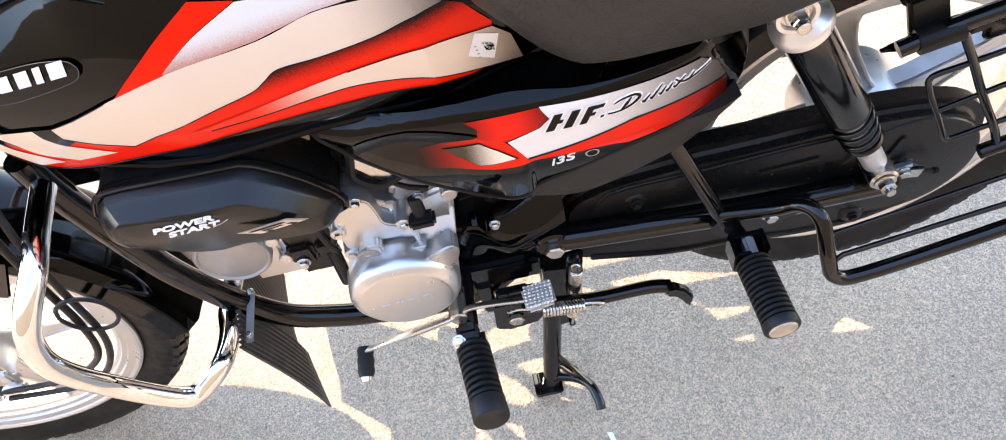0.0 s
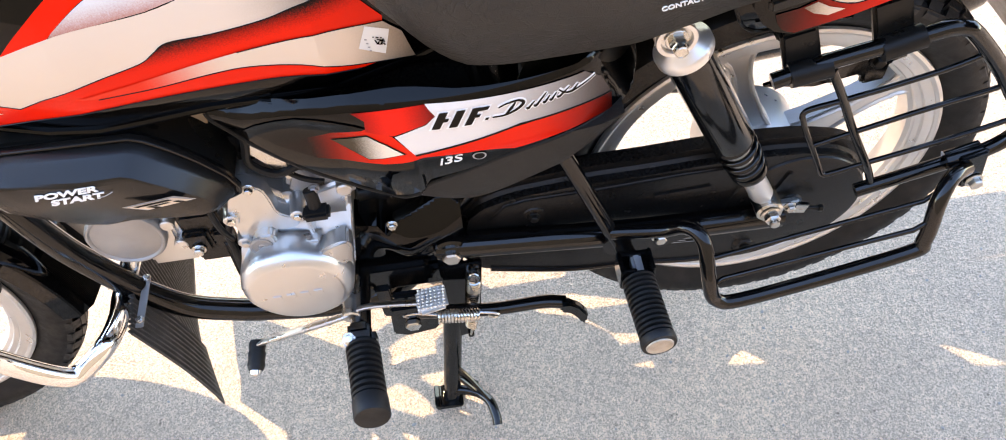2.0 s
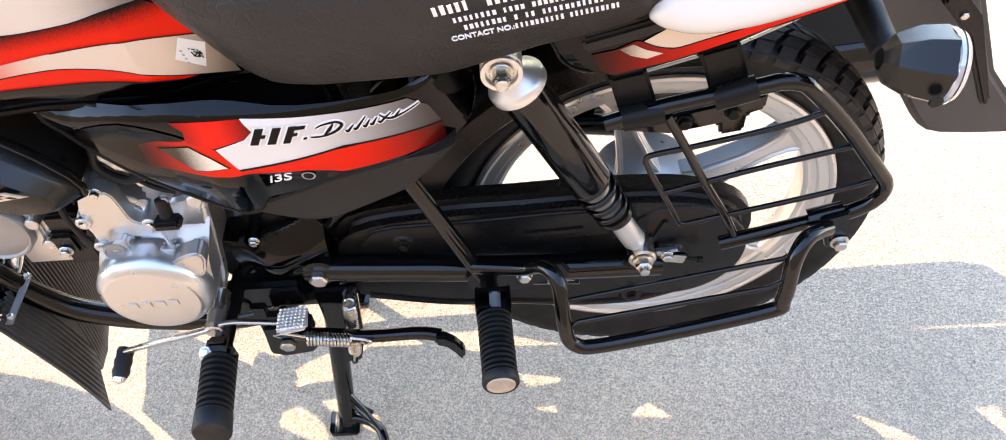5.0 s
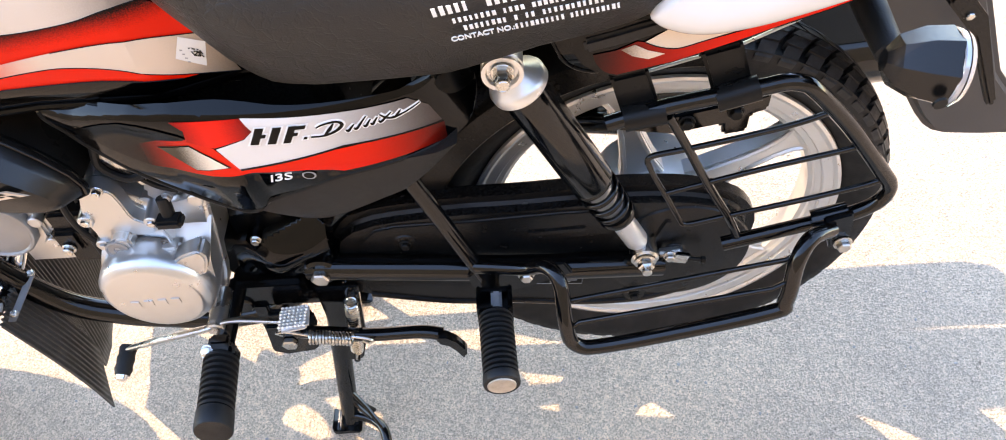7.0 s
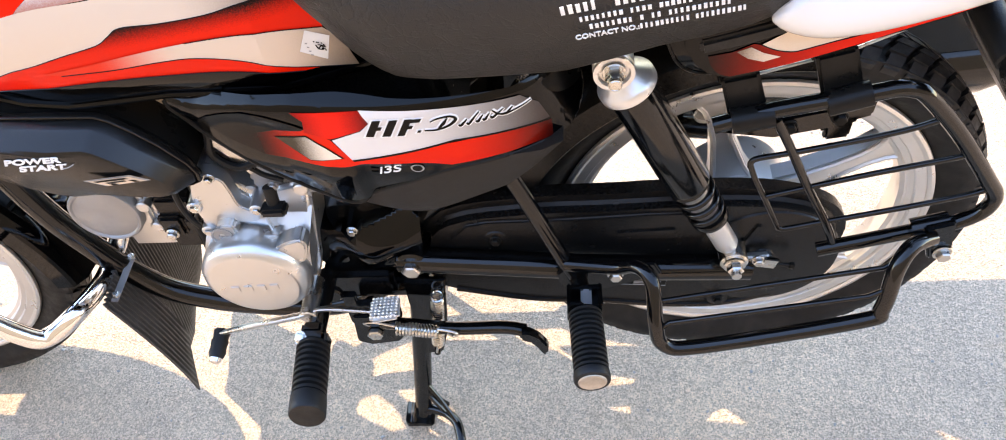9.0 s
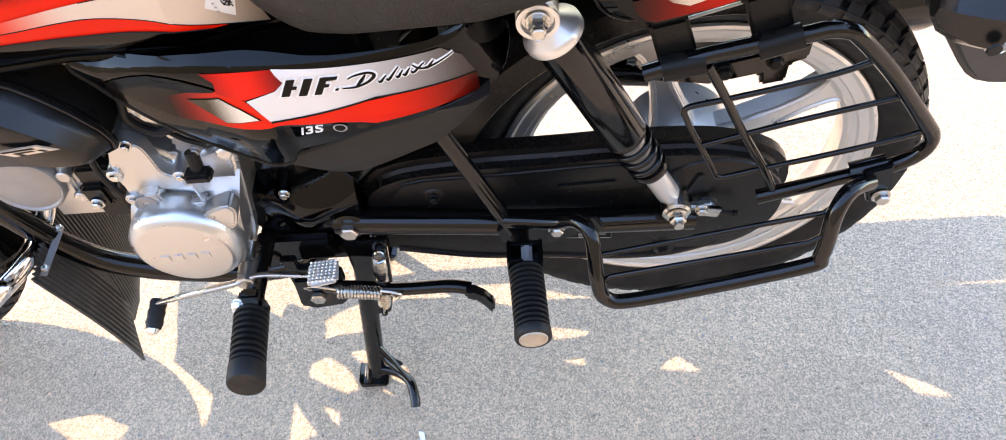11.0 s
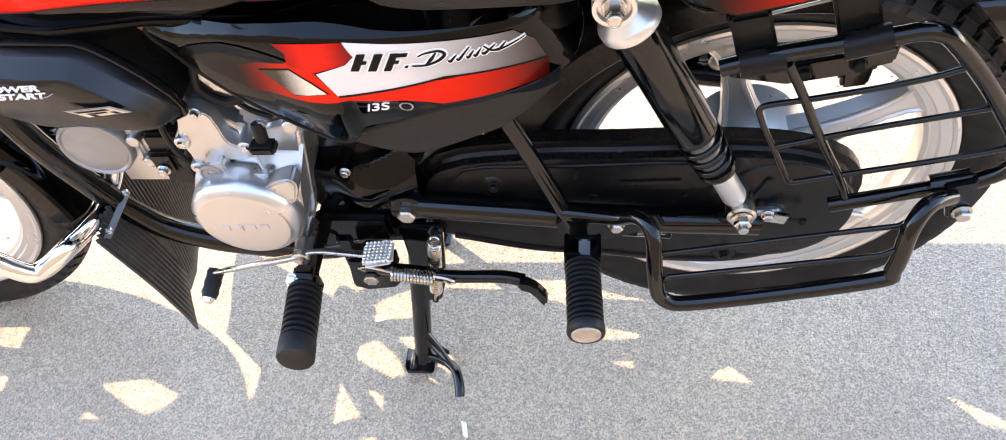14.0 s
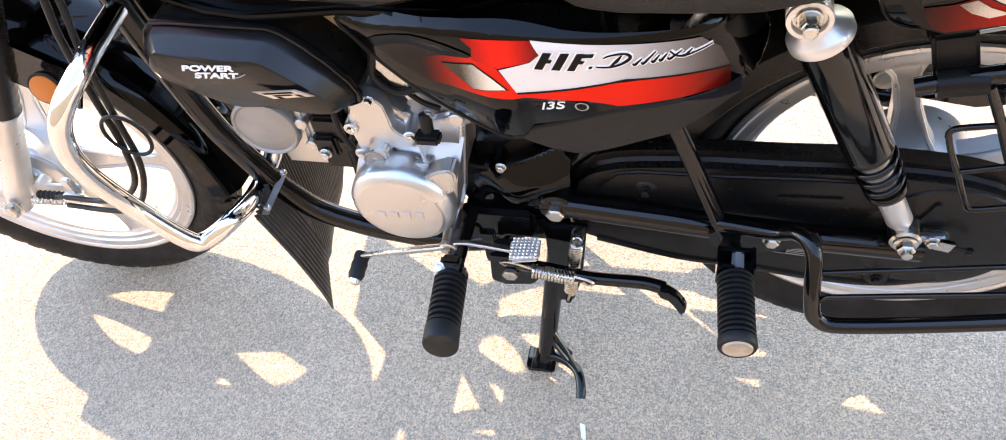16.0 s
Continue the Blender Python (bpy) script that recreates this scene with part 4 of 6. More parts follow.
def power_cover():
    """Fuel-canister cowl with a flat face and sloping shoulders."""
    O = [(-0.180, 0.688), (-0.168, 0.698), (-0.15, 0.699), (-0.09, 0.698), (-0.040, 0.696), (-0.028, 0.690), (-0.010, 0.674), (0.008, 0.654), (0.026, 0.628), (0.032, 0.610), (0.030, 0.600), (0.020, 0.595), (-0.006, 0.593), (-0.067, 0.590), (-0.105, 0.591), (-0.128, 0.602), (-0.158, 0.629), (-0.184, 0.658), (-0.188, 0.672)]
    cx, cz = -0.075, 0.636

    def inset(d, up=0.0):
        out = []
        for x, z in O:
            r = math.hypot(x - cx, z - cz)
            out.append((x + (cx - x) / r * d, z + (cz - z) / r * d * (1 + up * max(0, z - cz) / 0.06)))
        return out

    bm = bmesh.new()
    steps = ((inset(0.002), -0.1380), (O, -0.1405), (O, -0.1450), (inset(0.0010), -0.1470), (inset(0.0026), -0.1475), (inset(0.0036), -0.1455), (inset(0.0046), -0.1455), (inset(0.0056), -0.1475), (inset(0.0070), -0.1570), (inset(0.0095), -0.1605), (inset(0.0170), -0.1715), (inset(0.0200), -0.1755), (inset(0.0260), -0.1780))
    layers = [[bm.verts.new((x, y + (0.15 * max(0, 0.655 - z) if y < -0.15 else 0), z)) for x, z in pts] for pts, y in steps]
    for p, o in zip(layers, layers[1:]):
        for k in range(len(p)):
            j = (k + 1) % len(p)
            bm.faces.new((p[k], p[j], o[j], o[k]))
    bm.faces.new(layers[0][::-1])
    bm.faces.new(layers[-1])
    bmesh.ops.recalc_face_normals(bm, faces=bm.faces)
    c = part("canister_cover", bm, COWL, bike, "satin black plastic cowl lettered POWER START", crisp=30)
    # Dark filler added so bright ground doesn't show between cowl and tank.
    part("cowl_gap_filler", prism([(x, z + 0.004) for x, z in inset(0.006)], -0.1385, -0.055, 0.004), SATIN, c, "plain black filler added behind the cowl to close a bright gap")
    base = lambda x, z, rot: Matrix.Translation((x, -0.1788, z)) @ Matrix.Rotation(radians(rot), 4, "Y") @ Matrix.Rotation(radians(90), 4, "X") @ Matrix.Diagonal((1.66, 1, 1, 1))
    letters("lettering", "POWER", 0.0098, base(-0.1305, 0.6665, -2), WHITE, c, 0.25, bold=0.00035)
    letters("lettering", "START", 0.0098, base(-0.1200, 0.6575, -2), WHITE, c, 0.25, bold=0.00035)
    part("swash", sweep(smooth_path([(-0.078, -0.1795, 0.660), (-0.070, -0.1795, 0.6615), (-0.062, -0.1795, 0.6655)], 4), 0.0004, 6), GREYPRINT, c)
    flat = lambda x, z: -0.1785 + 0.12 * max(0, 0.655 - z)
    part("emblem", sheet([(-0.064, 0.643), (-0.014, 0.650), (0.004, 0.641), (-0.044, 0.633)], flat, 0.0030), GREYPRINT, c, smooth=False)
    part("emblem", sheet([(-0.060, 0.6425), (-0.016, 0.6485), (0.000, 0.641), (-0.042, 0.6345)], flat, 0.0036), CREAM, c, smooth=False)
    part("emblem", sheet([(-0.054, 0.6425), (-0.020, 0.6472), (-0.016, 0.6452), (-0.050, 0.6405)], flat, 0.0042), BLACKFILM, c, smooth=False)
    for pts in ([(-0.043, 0.6400), (-0.022, 0.6430), (-0.019, 0.6415), (-0.040, 0.6385)], [(-0.040, 0.6380), (-0.034, 0.6388), (-0.029, 0.6362), (-0.035, 0.6354)], [(-0.018, 0.6430), (-0.012, 0.6438), (-0.006, 0.6408), (-0.012, 0.640)]):
        part("emblem", sheet(pts, flat, 0.0042), BLACKFILM, c, smooth=False)


power_cover()


def engine():
    case = [(0.001, 0.592), (0.019, 0.600), (0.035, 0.592), (0.046, 0.568), (0.060, 0.552), (0.074, 0.555), (0.112, 0.566), (0.128, 0.565), (0.118, 0.50), (0.104, 0.42), (0.09, 0.375), (0.0, 0.37), (-0.025, 0.429), (-0.004, 0.500), (-0.008, 0.555)]
    e = group_part("engine", prism(case, -0.122, 0.12, 0.006, 3), CAST, "silver painted air-cooled engine")
    case_f = lambda x, z: -0.151 + 1.0 * soft(z - 0.490, 0.004) - 0.55 * soft(z - 0.535, 0.004) + 0.5 * soft(x - 0.114, 0.004)
    part("side_case", shell([(0.008, 0.529), (0.036, 0.546), (0.070, 0.541), (0.110, 0.556), (0.126, 0.556), (0.113, 0.483), (0.106, 0.44), (0.085, 0.385), (0.0, 0.39), (-0.016, 0.45), (-0.004, 0.50)], case_f, 0.045, 0.007), CAST, e)
    cov = part("magneto_cover", lathe([(-0.01, 0.0625), (0.010, 0.0622), (0.019, 0.0612), (0.0240, 0.0580), (0.0275, 0.0535), (0.0290, 0.0512), (0.0292, 0.0495), (0.0292, 0)], (0.046, -0.147, 0.4545), (0, -1, 0), 64), CAST, e, "round silver magneto cover")
    for k in range(4):
        part("badge_bar", block((0.022 + 0.0155 * k, -0.1765, 0.4485 + 0.001 * k), (0.0105, 0.0016, 0.010), 0.0007), CAST, cov)
    part("timing_plate", prism(rounded([(-0.002, 0.506), (0.003, 0.525), (0.000, 0.545), (0.002, 0.562), (0.009, 0.582), (0.016, 0.598), (0.022, 0.601), (0.033, 0.600), (0.046, 0.591), (0.0485, 0.575), (0.050, 0.550), (0.060, 0.543), (0.070, 0.540), (0.066, 0.523), (0.041, 0.522), (0.037, 0.530), (0.024, 0.520)], 1), -0.1385, -0.120, 0.0016, 2), CAST, e, "flat silver timing plate")
    part("boss_plate", prism(rounded([(0.076, 0.500), (0.094, 0.513), (0.114, 0.520), (0.119, 0.506), (0.110, 0.480), (0.098, 0.472), (0.084, 0.480)], 1), -0.1635, -0.140, 0.003, 2), CAST, e)
    part("plug_boss", prism(rounded([(0.006, 0.505), (0.022, 0.531), (0.040, 0.531), (0.041, 0.514), (0.034, 0.500), (0.016, 0.497)], 1), -0.150, -0.132, 0.003, 2), CAST, e)
    part("plug", lathe([(0, 0.0125), (0.003, 0.0125), (0.004, 0.0105), (0.0025, 0.0095), (0.0025, 0.004), (0.001, 0.003), (0.001, 0)], (0.023, -0.149, 0.5145), (0, -1, 0.1), 28), DARKCAST, e)
    for x, z, y in ((0.034, 0.5965, -0.138), (0.003, 0.553, -0.138), (0.070, 0.546, -0.138), (0.005, 0.513, -0.138), (0.103, 0.494, -0.150), (0.099, 0.455, -0.150), (0.124, 0.571, -0.13)):
        hex_bolt(e, (x, y, z), r=0.0050, h=0.006)
    hex_bolt(e, (0.093, -0.128, 0.571), r=0.0045, h=0.004, mat=DARKCAST)
    for x, z, y in ((0.103, 0.494, -0.12), (0.099, 0.455, -0.12), (0.003, 0.553, -0.115), (0.005, 0.513, -0.115), (0.070, 0.546, -0.115), (0.124, 0.571, -0.11)):
        part("boss", rod((x, y, z), (x, y - 0.028, z), 0.0098, 0.0082), CAST, e)
    part("rib", prism([(0.064, 0.512), (0.087, 0.513), (0.073, 0.498)], -0.152, -0.135, 0.002), CAST, e)
    part("rib", prism([(0.074, 0.545), (0.079, 0.545), (0.080, 0.505), (0.075, 0.505)], -0.142, -0.12, 0.0015), CAST, e)
    part("shield_sticker", prism([(0.040, 0.634), (0.052, 0.640), (0.073, 0.612), (0.079, 0.585), (0.070, 0.583), (0.058, 0.607)], -0.122, -0.120, 0), ZINC, e, "crumpled foil tag on the hose")
    part("case_neck", prism([(0.060, 0.56), (0.075, 0.60), (0.10, 0.60), (0.14, 0.575), (0.135, 0.54), (0.08, 0.535)], -0.116, 0.05, 0.005, 2), DARKCAST, e)
    # cylinder and head, sloping forwards
    fins = [block((-0.03 - 0.0085 * k, 0.0, 0.535 - 0.0008 * k), (0.0028, 0.17, 0.125), 0.002, (0, 6, 0)) for k in range(7)]
    cyl = part("cylinder", block((-0.05, 0, 0.53), (0.09, 0.13, 0.09), 0.01, (0, 6, 0)), DARKCAST, e)
    for fin in fins:
        part("fin", fin, DARKCAST, cyl)
    hd = part("cylinder_head", joined(block((-0.125, 0.0, 0.512), (0.075, 0.19, 0.10), 0.012, (0, 6, 0), 3), block((-0.088, -0.06, 0.512), (0.012, 0.075, 0.10), 0.003, (0, 6, 0)),
                                      block((-0.104, -0.070, 0.478), (0.062, 0.044, 0.104), 0.006), rod((-0.085, -0.08, 0.512), (-0.085, -0.104, 0.512), 0.008), rod((-0.083, -0.08, 0.475), (-0.083, -0.104, 0.475), 0.008)), CAST, e)
    part("cam_cover", lathe([(-0.015, 0.043), (0.005, 0.0425), (0.0075, 0.0405), (0.0075, 0.0385), (0.0055, 0.0365), (0.007, 0.030), (0.0095, 0.018), (0.010, 0)], (-0.133, -0.100, 0.5035), (0, -1, 0.05), 48), DARKCAST, hd, "round grey cam cover")
    part("spark_lead", sweep(smooth_path([(-0.005, -0.115, 0.53), (-0.02, -0.118, 0.50), (-0.022, -0.118, 0.47), (-0.028, -0.115, 0.42), (-0.02, -0.11, 0.40)]), 0.004, 10), RUBBER, e)
    part("sensor", joined(block((-0.052, -0.088, 0.476), (0.046, 0.024, 0.088), 0.004), block((-0.062, -0.100, 0.478), (0.030, 0.014, 0.034), 0.004), block((-0.035, -0.10, 0.482), (0.02, 0.014, 0.02), 0.003), rod((-0.03, -0.1, 0.47), (-0.035, -0.1, 0.40), 0.008)), PLASTIC, e)
    hex_bolt(e, (-0.064, -0.108, 0.470), r=0.0062, h=0.006)
    part("boot", joined(rod((0.090, -0.14, 0.545), (0.088, -0.13, 0.572), 0.007), block((0.09, -0.142, 0.548), (0.028, 0.018, 0.012), 0.003)), RUBBER, e)
    part("intake_pipe", sweep(smooth_path([(0.03, -0.05, 0.60), (0.045, -0.09, 0.625), (0.06, -0.11, 0.66), (0.05, -0.1, 0.72)]), 0.013, 12), RUBBER, e)
    for k, (y, r) in enumerate(((-0.10, 0.004), (-0.115, 0.005), (-0.09, 0.0045))):
        part("hose", sweep(smooth_path([(0.05 + 0.015 * k, y, 0.73), (0.055 + 0.01 * k, y - 0.012, 0.67), (0.07 + 0.012 * k, y - 0.01, 0.62), (0.065 + 0.02 * k, y + 0.01, 0.575)]), r, 8), RUBBER, e)
    part("throttle_body", joined(block((0.045, -0.06, 0.615), (0.06, 0.08, 0.05), 0.008), rod((0.04, -0.1, 0.612), (0.04, -0.105, 0.612), 0.012)), PLASTIC, e)


engine()


def wiring():
    for k, pts in enumerate(([(-0.12, -0.10, 0.70), (-0.09, -0.112, 0.685), (-0.06, -0.11, 0.69), (-0.03, -0.10, 0.70)], [(-0.10, -0.11, 0.71), (-0.075, -0.12, 0.692), (-0.045, -0.118, 0.695), (-0.03, -0.105, 0.72)],
                             [(0.03, -0.11, 0.69), (0.045, -0.12, 0.65), (0.04, -0.122, 0.615), (0.062, -0.125, 0.597), (0.085, -0.12, 0.60)], [(0.045, -0.10, 0.70), (0.06, -0.115, 0.655), (0.052, -0.118, 0.62), (0.08, -0.122, 0.585), (0.105, -0.125, 0.575)],
                             [(-0.004, -0.13, 0.60), (-0.016, -0.132, 0.57), (-0.018, -0.130, 0.53), (-0.012, -0.128, 0.505)])):
        group_part("wire", sweep(smooth_path(pts), (0.004, 0.003, 0.0045, 0.003, 0.0035)[k], 8), RUBBER)
    plug = group_part("connector", rod((-0.045, -0.112, 0.683), (-0.018, -0.108, 0.706), 0.0085), RUBBER)
    part("tag", rod((-0.040, -0.112, 0.6875), (-0.030, -0.1105, 0.696), 0.0089), PAPER, plug, "white printed wire tag")


wiring()


def frame_parts():
    dt = [(-0.252, 0.70), (-0.250, 0.64), (-0.236, 0.55), (-0.222, 0.48), (-0.203, 0.427), (-0.178, 0.372), (-0.139, 0.321), (-0.085, 0.294), (-0.035, 0.281), (0.05, 0.27), (0.12, 0.285), (0.17, 0.33)]
    for s in (-1, 1):
        group_part("down_tube", sweep(smooth_path([(x, s * 0.083, z) for x, z in dt]), 0.0155, 16), FRAME, "black frame tube sweeping under the engine")
    group_part("backbone", sweep(smooth_path([(-0.36, 0, 0.86), (-0.2, 0, 0.80), (0.1, 0, 0.72), (0.3, 0, 0.68), (0.42, 0, 0.72)]), 0.035, 16), FRAME)
    for s in (-1, 1):
        group_part("seat_rail", sweep(smooth_path([(0.10, s * 0.09, 0.70), (0.3, s * 0.125, 0.735), (0.5, s * 0.13, 0.765), (0.76, s * 0.1, 0.80)]), 0.014, 12), FRAME)
    for s in (-1, 1):
        group_part("rear_frame", sweep(smooth_path([(0.42, s * 0.10, 0.75), (0.36, s * 0.095, 0.60), (0.24, s * 0.09, 0.48), (0.20, s * 0.09, 0.40)]), 0.014, 12), FRAME)
    # Filler block added to hide lit ground that shows through below the tank.
    group_part("head_gap_filler", prism([(-0.285, 0.62), (-0.280, 0.70), (-0.200, 0.790), (-0.120, 0.790), (-0.105, 0.742), (-0.150, 0.722), (-0.205, 0.68), (-0.215, 0.62)], -0.060, 0.060, 0.004), FRAME, "plain black filler block added below the tank to close a bright gap")
    group_part("air_box", block((0.17, 0, 0.63), (0.24, 0.20, 0.17), 0.02, (0, -10, 0), 3), PLASTIC, "black plastic air box behind the side panel")
    group_part("heat_shield", prism([(-0.052, 0.645), (-0.032, 0.682), (-0.03, 0.715), (0.012, 0.715), (0.011, 0.66), (0.004, 0.62), (-0.004, 0.603), (-0.02, 0.612)], -0.094, -0.088, 0.001), TAN, "tan plate below the tank")
    # formed plate round the swingarm pivot
    pl = [(0.094, 0.462), (0.137, 0.462), (0.139, 0.453), (0.146, 0.449), (0.153, 0.453), (0.156, 0.464), (0.222, 0.500), (0.236, 0.490), (0.234, 0.405), (0.222, 0.382), (0.200, 0.364), (0.153, 0.345), (0.110, 0.365), (0.094, 0.405)]
    def bulge(x, z):
        along, across = (x - 0.190) * 0.80 + (z - 0.440) * 0.60, (z - 0.440) * 0.80 - (x - 0.190) * 0.60
        ridge = 0.020 * math.exp(-(across / 0.030) ** 2) / (1 + math.exp(-(along + 0.045) / 0.008))
        dish = 0.008 * math.exp(-((along + 0.015) / 0.03) ** 2 - ((across + 0.020) / 0.009) ** 2)
        return -0.108 - ridge + dish + 0.35 * soft(z - 0.455, 0.006) + 0.8 * soft(0.385 - z, 0.01) + 0.3 * soft(0.12 - x, 0.01)

    pp = part("pivot_cover", shell(pl, bulge, 0.04, 0.004), GLOSS, bike, "glossy black formed cover at the swingarm pivot", crisp=70)
    part("pivot_boss", lathe([(-0.02, 0.0215), (0.003, 0.0210), (0.006, 0.018), (0.006, 0)], (0.2165, -0.122, 0.4165), (0, -1, 0), 28), FRAME, pp)
    hex_bolt(pp, (0.2165, -0.128, 0.4165), r=0.0112, h=0.009, washer=False)
    hex_bolt(pp, (0.158, -0.122, 0.483), r=0.005, h=0.005)
    group_part("pivot_plate", prism([(0.11, 0.42), (0.13, 0.55), (0.20, 0.57), (0.25, 0.53), (0.24, 0.40), (0.20, 0.34), (0.13, 0.33)], -0.085, -0.078, 0.002), FRAME)
    sw = joined(*(sweep(smooth_path([(0.20, s * 0.115, 0.416), (0.32, s * 0.122, 0.412), (0.45, s * 0.125, 0.402), (0.62, s * 0.118, 0.385)]), 0.0175, 16, 0.9) for s in (-1, 1)))
    swing = group_part("swingarm", sw, FRAME, "glossy black tubular swingarm")
    adj = part("chain_adjuster", joined(block((0.628, -0.118, 0.405), (0.03, 0.010, 0.014), 0.003, (0, -8, 0)), block((0.640, -0.124, 0.402), (0.022, 0.006, 0.020), 0.003, (0, 14, 0))), ZINC, swing)
    part("adjuster_screw", joined(rod((0.640, -0.124, 0.401), (0.668, -0.124, 0.394), 0.0026), rod((0.664, -0.124, 0.395), (0.670, -0.124, 0.3935), 0.0046, steps=6)), SATIN, swing)
    hex_bolt(adj, (0.626, -0.124, 0.408), r=0.006, h=0.006)
    strut = group_part("pillion_strut", sweep([(0.342, -0.140, 0.605), (0.347, -0.145, 0.592), (0.41, -0.152, 0.425), (0.413, -0.153, 0.415)], 0.0088, 14), FRAME, "black tube holding the pillion foot rest")
    br = part("bracket", prism([(0.39, 0.435), (0.405, 0.452), (0.43, 0.448), (0.50, 0.452), (0.51, 0.43), (0.45, 0.405), (0.42, 0.40), (0.395, 0.412)], -0.158, -0.150, 0.002), FRAME, strut)
    hex_bolt(br, (0.457, -0.158, 0.435), r=0.0075, h=0.007)


frame_parts()


def chain_case():
    o = [(0.225, 0.445), (0.250, 0.472), (0.290, 0.487), (0.380, 0.495), (0.455, 0.495), (0.525, 0.498), (0.596, 0.497), (0.645, 0.492), (0.685, 0.480), (0.712, 0.462), (0.728, 0.438), (0.732, 0.415), (0.727, 0.380), (0.714, 0.348), (0.692, 0.318), (0.660, 0.294), (0.625, 0.280), (0.59, 0.273), (0.555, 0.272), (0.52, 0.275), (0.438, 0.288), (0.354, 0.299), (0.241, 0.322), (0.222, 0.36)]
    o = rounded(o, 1)
    c = group_part("chain_case", prism(o, -0.104, -0.060, 0.014, 5), PLASTIC, "satin black full chain case")
    part("upper_panel", prism([(0.262, 0.440), (0.285, 0.466), (0.31, 0.472), (0.40, 0.473), (0.50, 0.478), (0.575, 0.478), (0.56, 0.432), (0.40, 0.424), (0.27, 0.424)], -0.1075, -0.100, 0.003, 3), PLASTIC, c)
    part("hub_cover", lathe([(0, 0.088), (0.003, 0.086), (0.004, 0.08), (0.004, 0)], (0.640, -0.103, 0.385), (0, -1, 0), 48), PLASTIC, c)
    part("slot", prism([(0.46, 0.440), (0.53, 0.443), (0.53, 0.453), (0.46, 0.450)], -0.110, -0.104, 0.002), PLASTIC, c)
    part("rib", prism([(0.585, 0.36), (0.595, 0.365), (0.628, 0.452), (0.620, 0.455)], -0.110, -0.103, 0.002), PLASTIC, c)
    part("lip", sweep(smooth_path([(0.26, -0.104, 0.335), (0.36, -0.104, 0.308), (0.44, -0.104, 0.301), (0.525, -0.104, 0.288), (0.60, -0.104, 0.288), (0.66, -0.104, 0.308)]), 0.004, 8), PLASTIC, c)
    lab = part("rating_label", prism([(0.467, 0.3575), (0.528, 0.3515), (0.527, 0.3315), (0.467, 0.3370)], -0.1052, -0.104, 0), BLACKFILM, c, "small black sticker with a white border and print", smooth=False)
    rim = [(0.4675, -0.1054, 0.3570), (0.5275, -0.1054, 0.3510), (0.5265, -0.1054, 0.3320), (0.4675, -0.1054, 0.3375), (0.4675, -0.1054, 0.3570)]
    part("border", sweep(rim, 0.0004, 5), GREYPRINT, lab, smooth=False)
    letters("print", "DRIVE", 0.0056, Matrix.Translation((0.4865, -0.1056, 0.3490)) @ Matrix.Rotation(radians(5.5), 4, "Y") @ Matrix.Rotation(radians(90), 4, "X") @ Matrix.Diagonal((1.3, 1, 1, 1)), WHITE, lab)
    for n in range(4):
        z = 0.3465 - 0.0030 * n
        part("print_bar", prism([(0.486, z), (0.486 + (0.030, 0.034, 0.026, 0.020)[n], z - 0.0028), (0.486 + (0.030, 0.034, 0.026, 0.020)[n], z - 0.0038), (0.486, z - 0.0010)], -0.1056, -0.1051, 0), GREYPRINT, lab, smooth=False)
    for x, z in ((0.319, 0.441), (0.636, 0.392), (0.594, 0.305)):
        part("pad", lathe([(0, 0.017), (0.005, 0.013), (0.006, 0)], (x, -0.104, z), (0, -1, 0), 24), PLASTIC, c)
        hex_bolt(c, (x, -0.1095, z), r=0.0055, h=0.005, mat=SATIN)


chain_case()


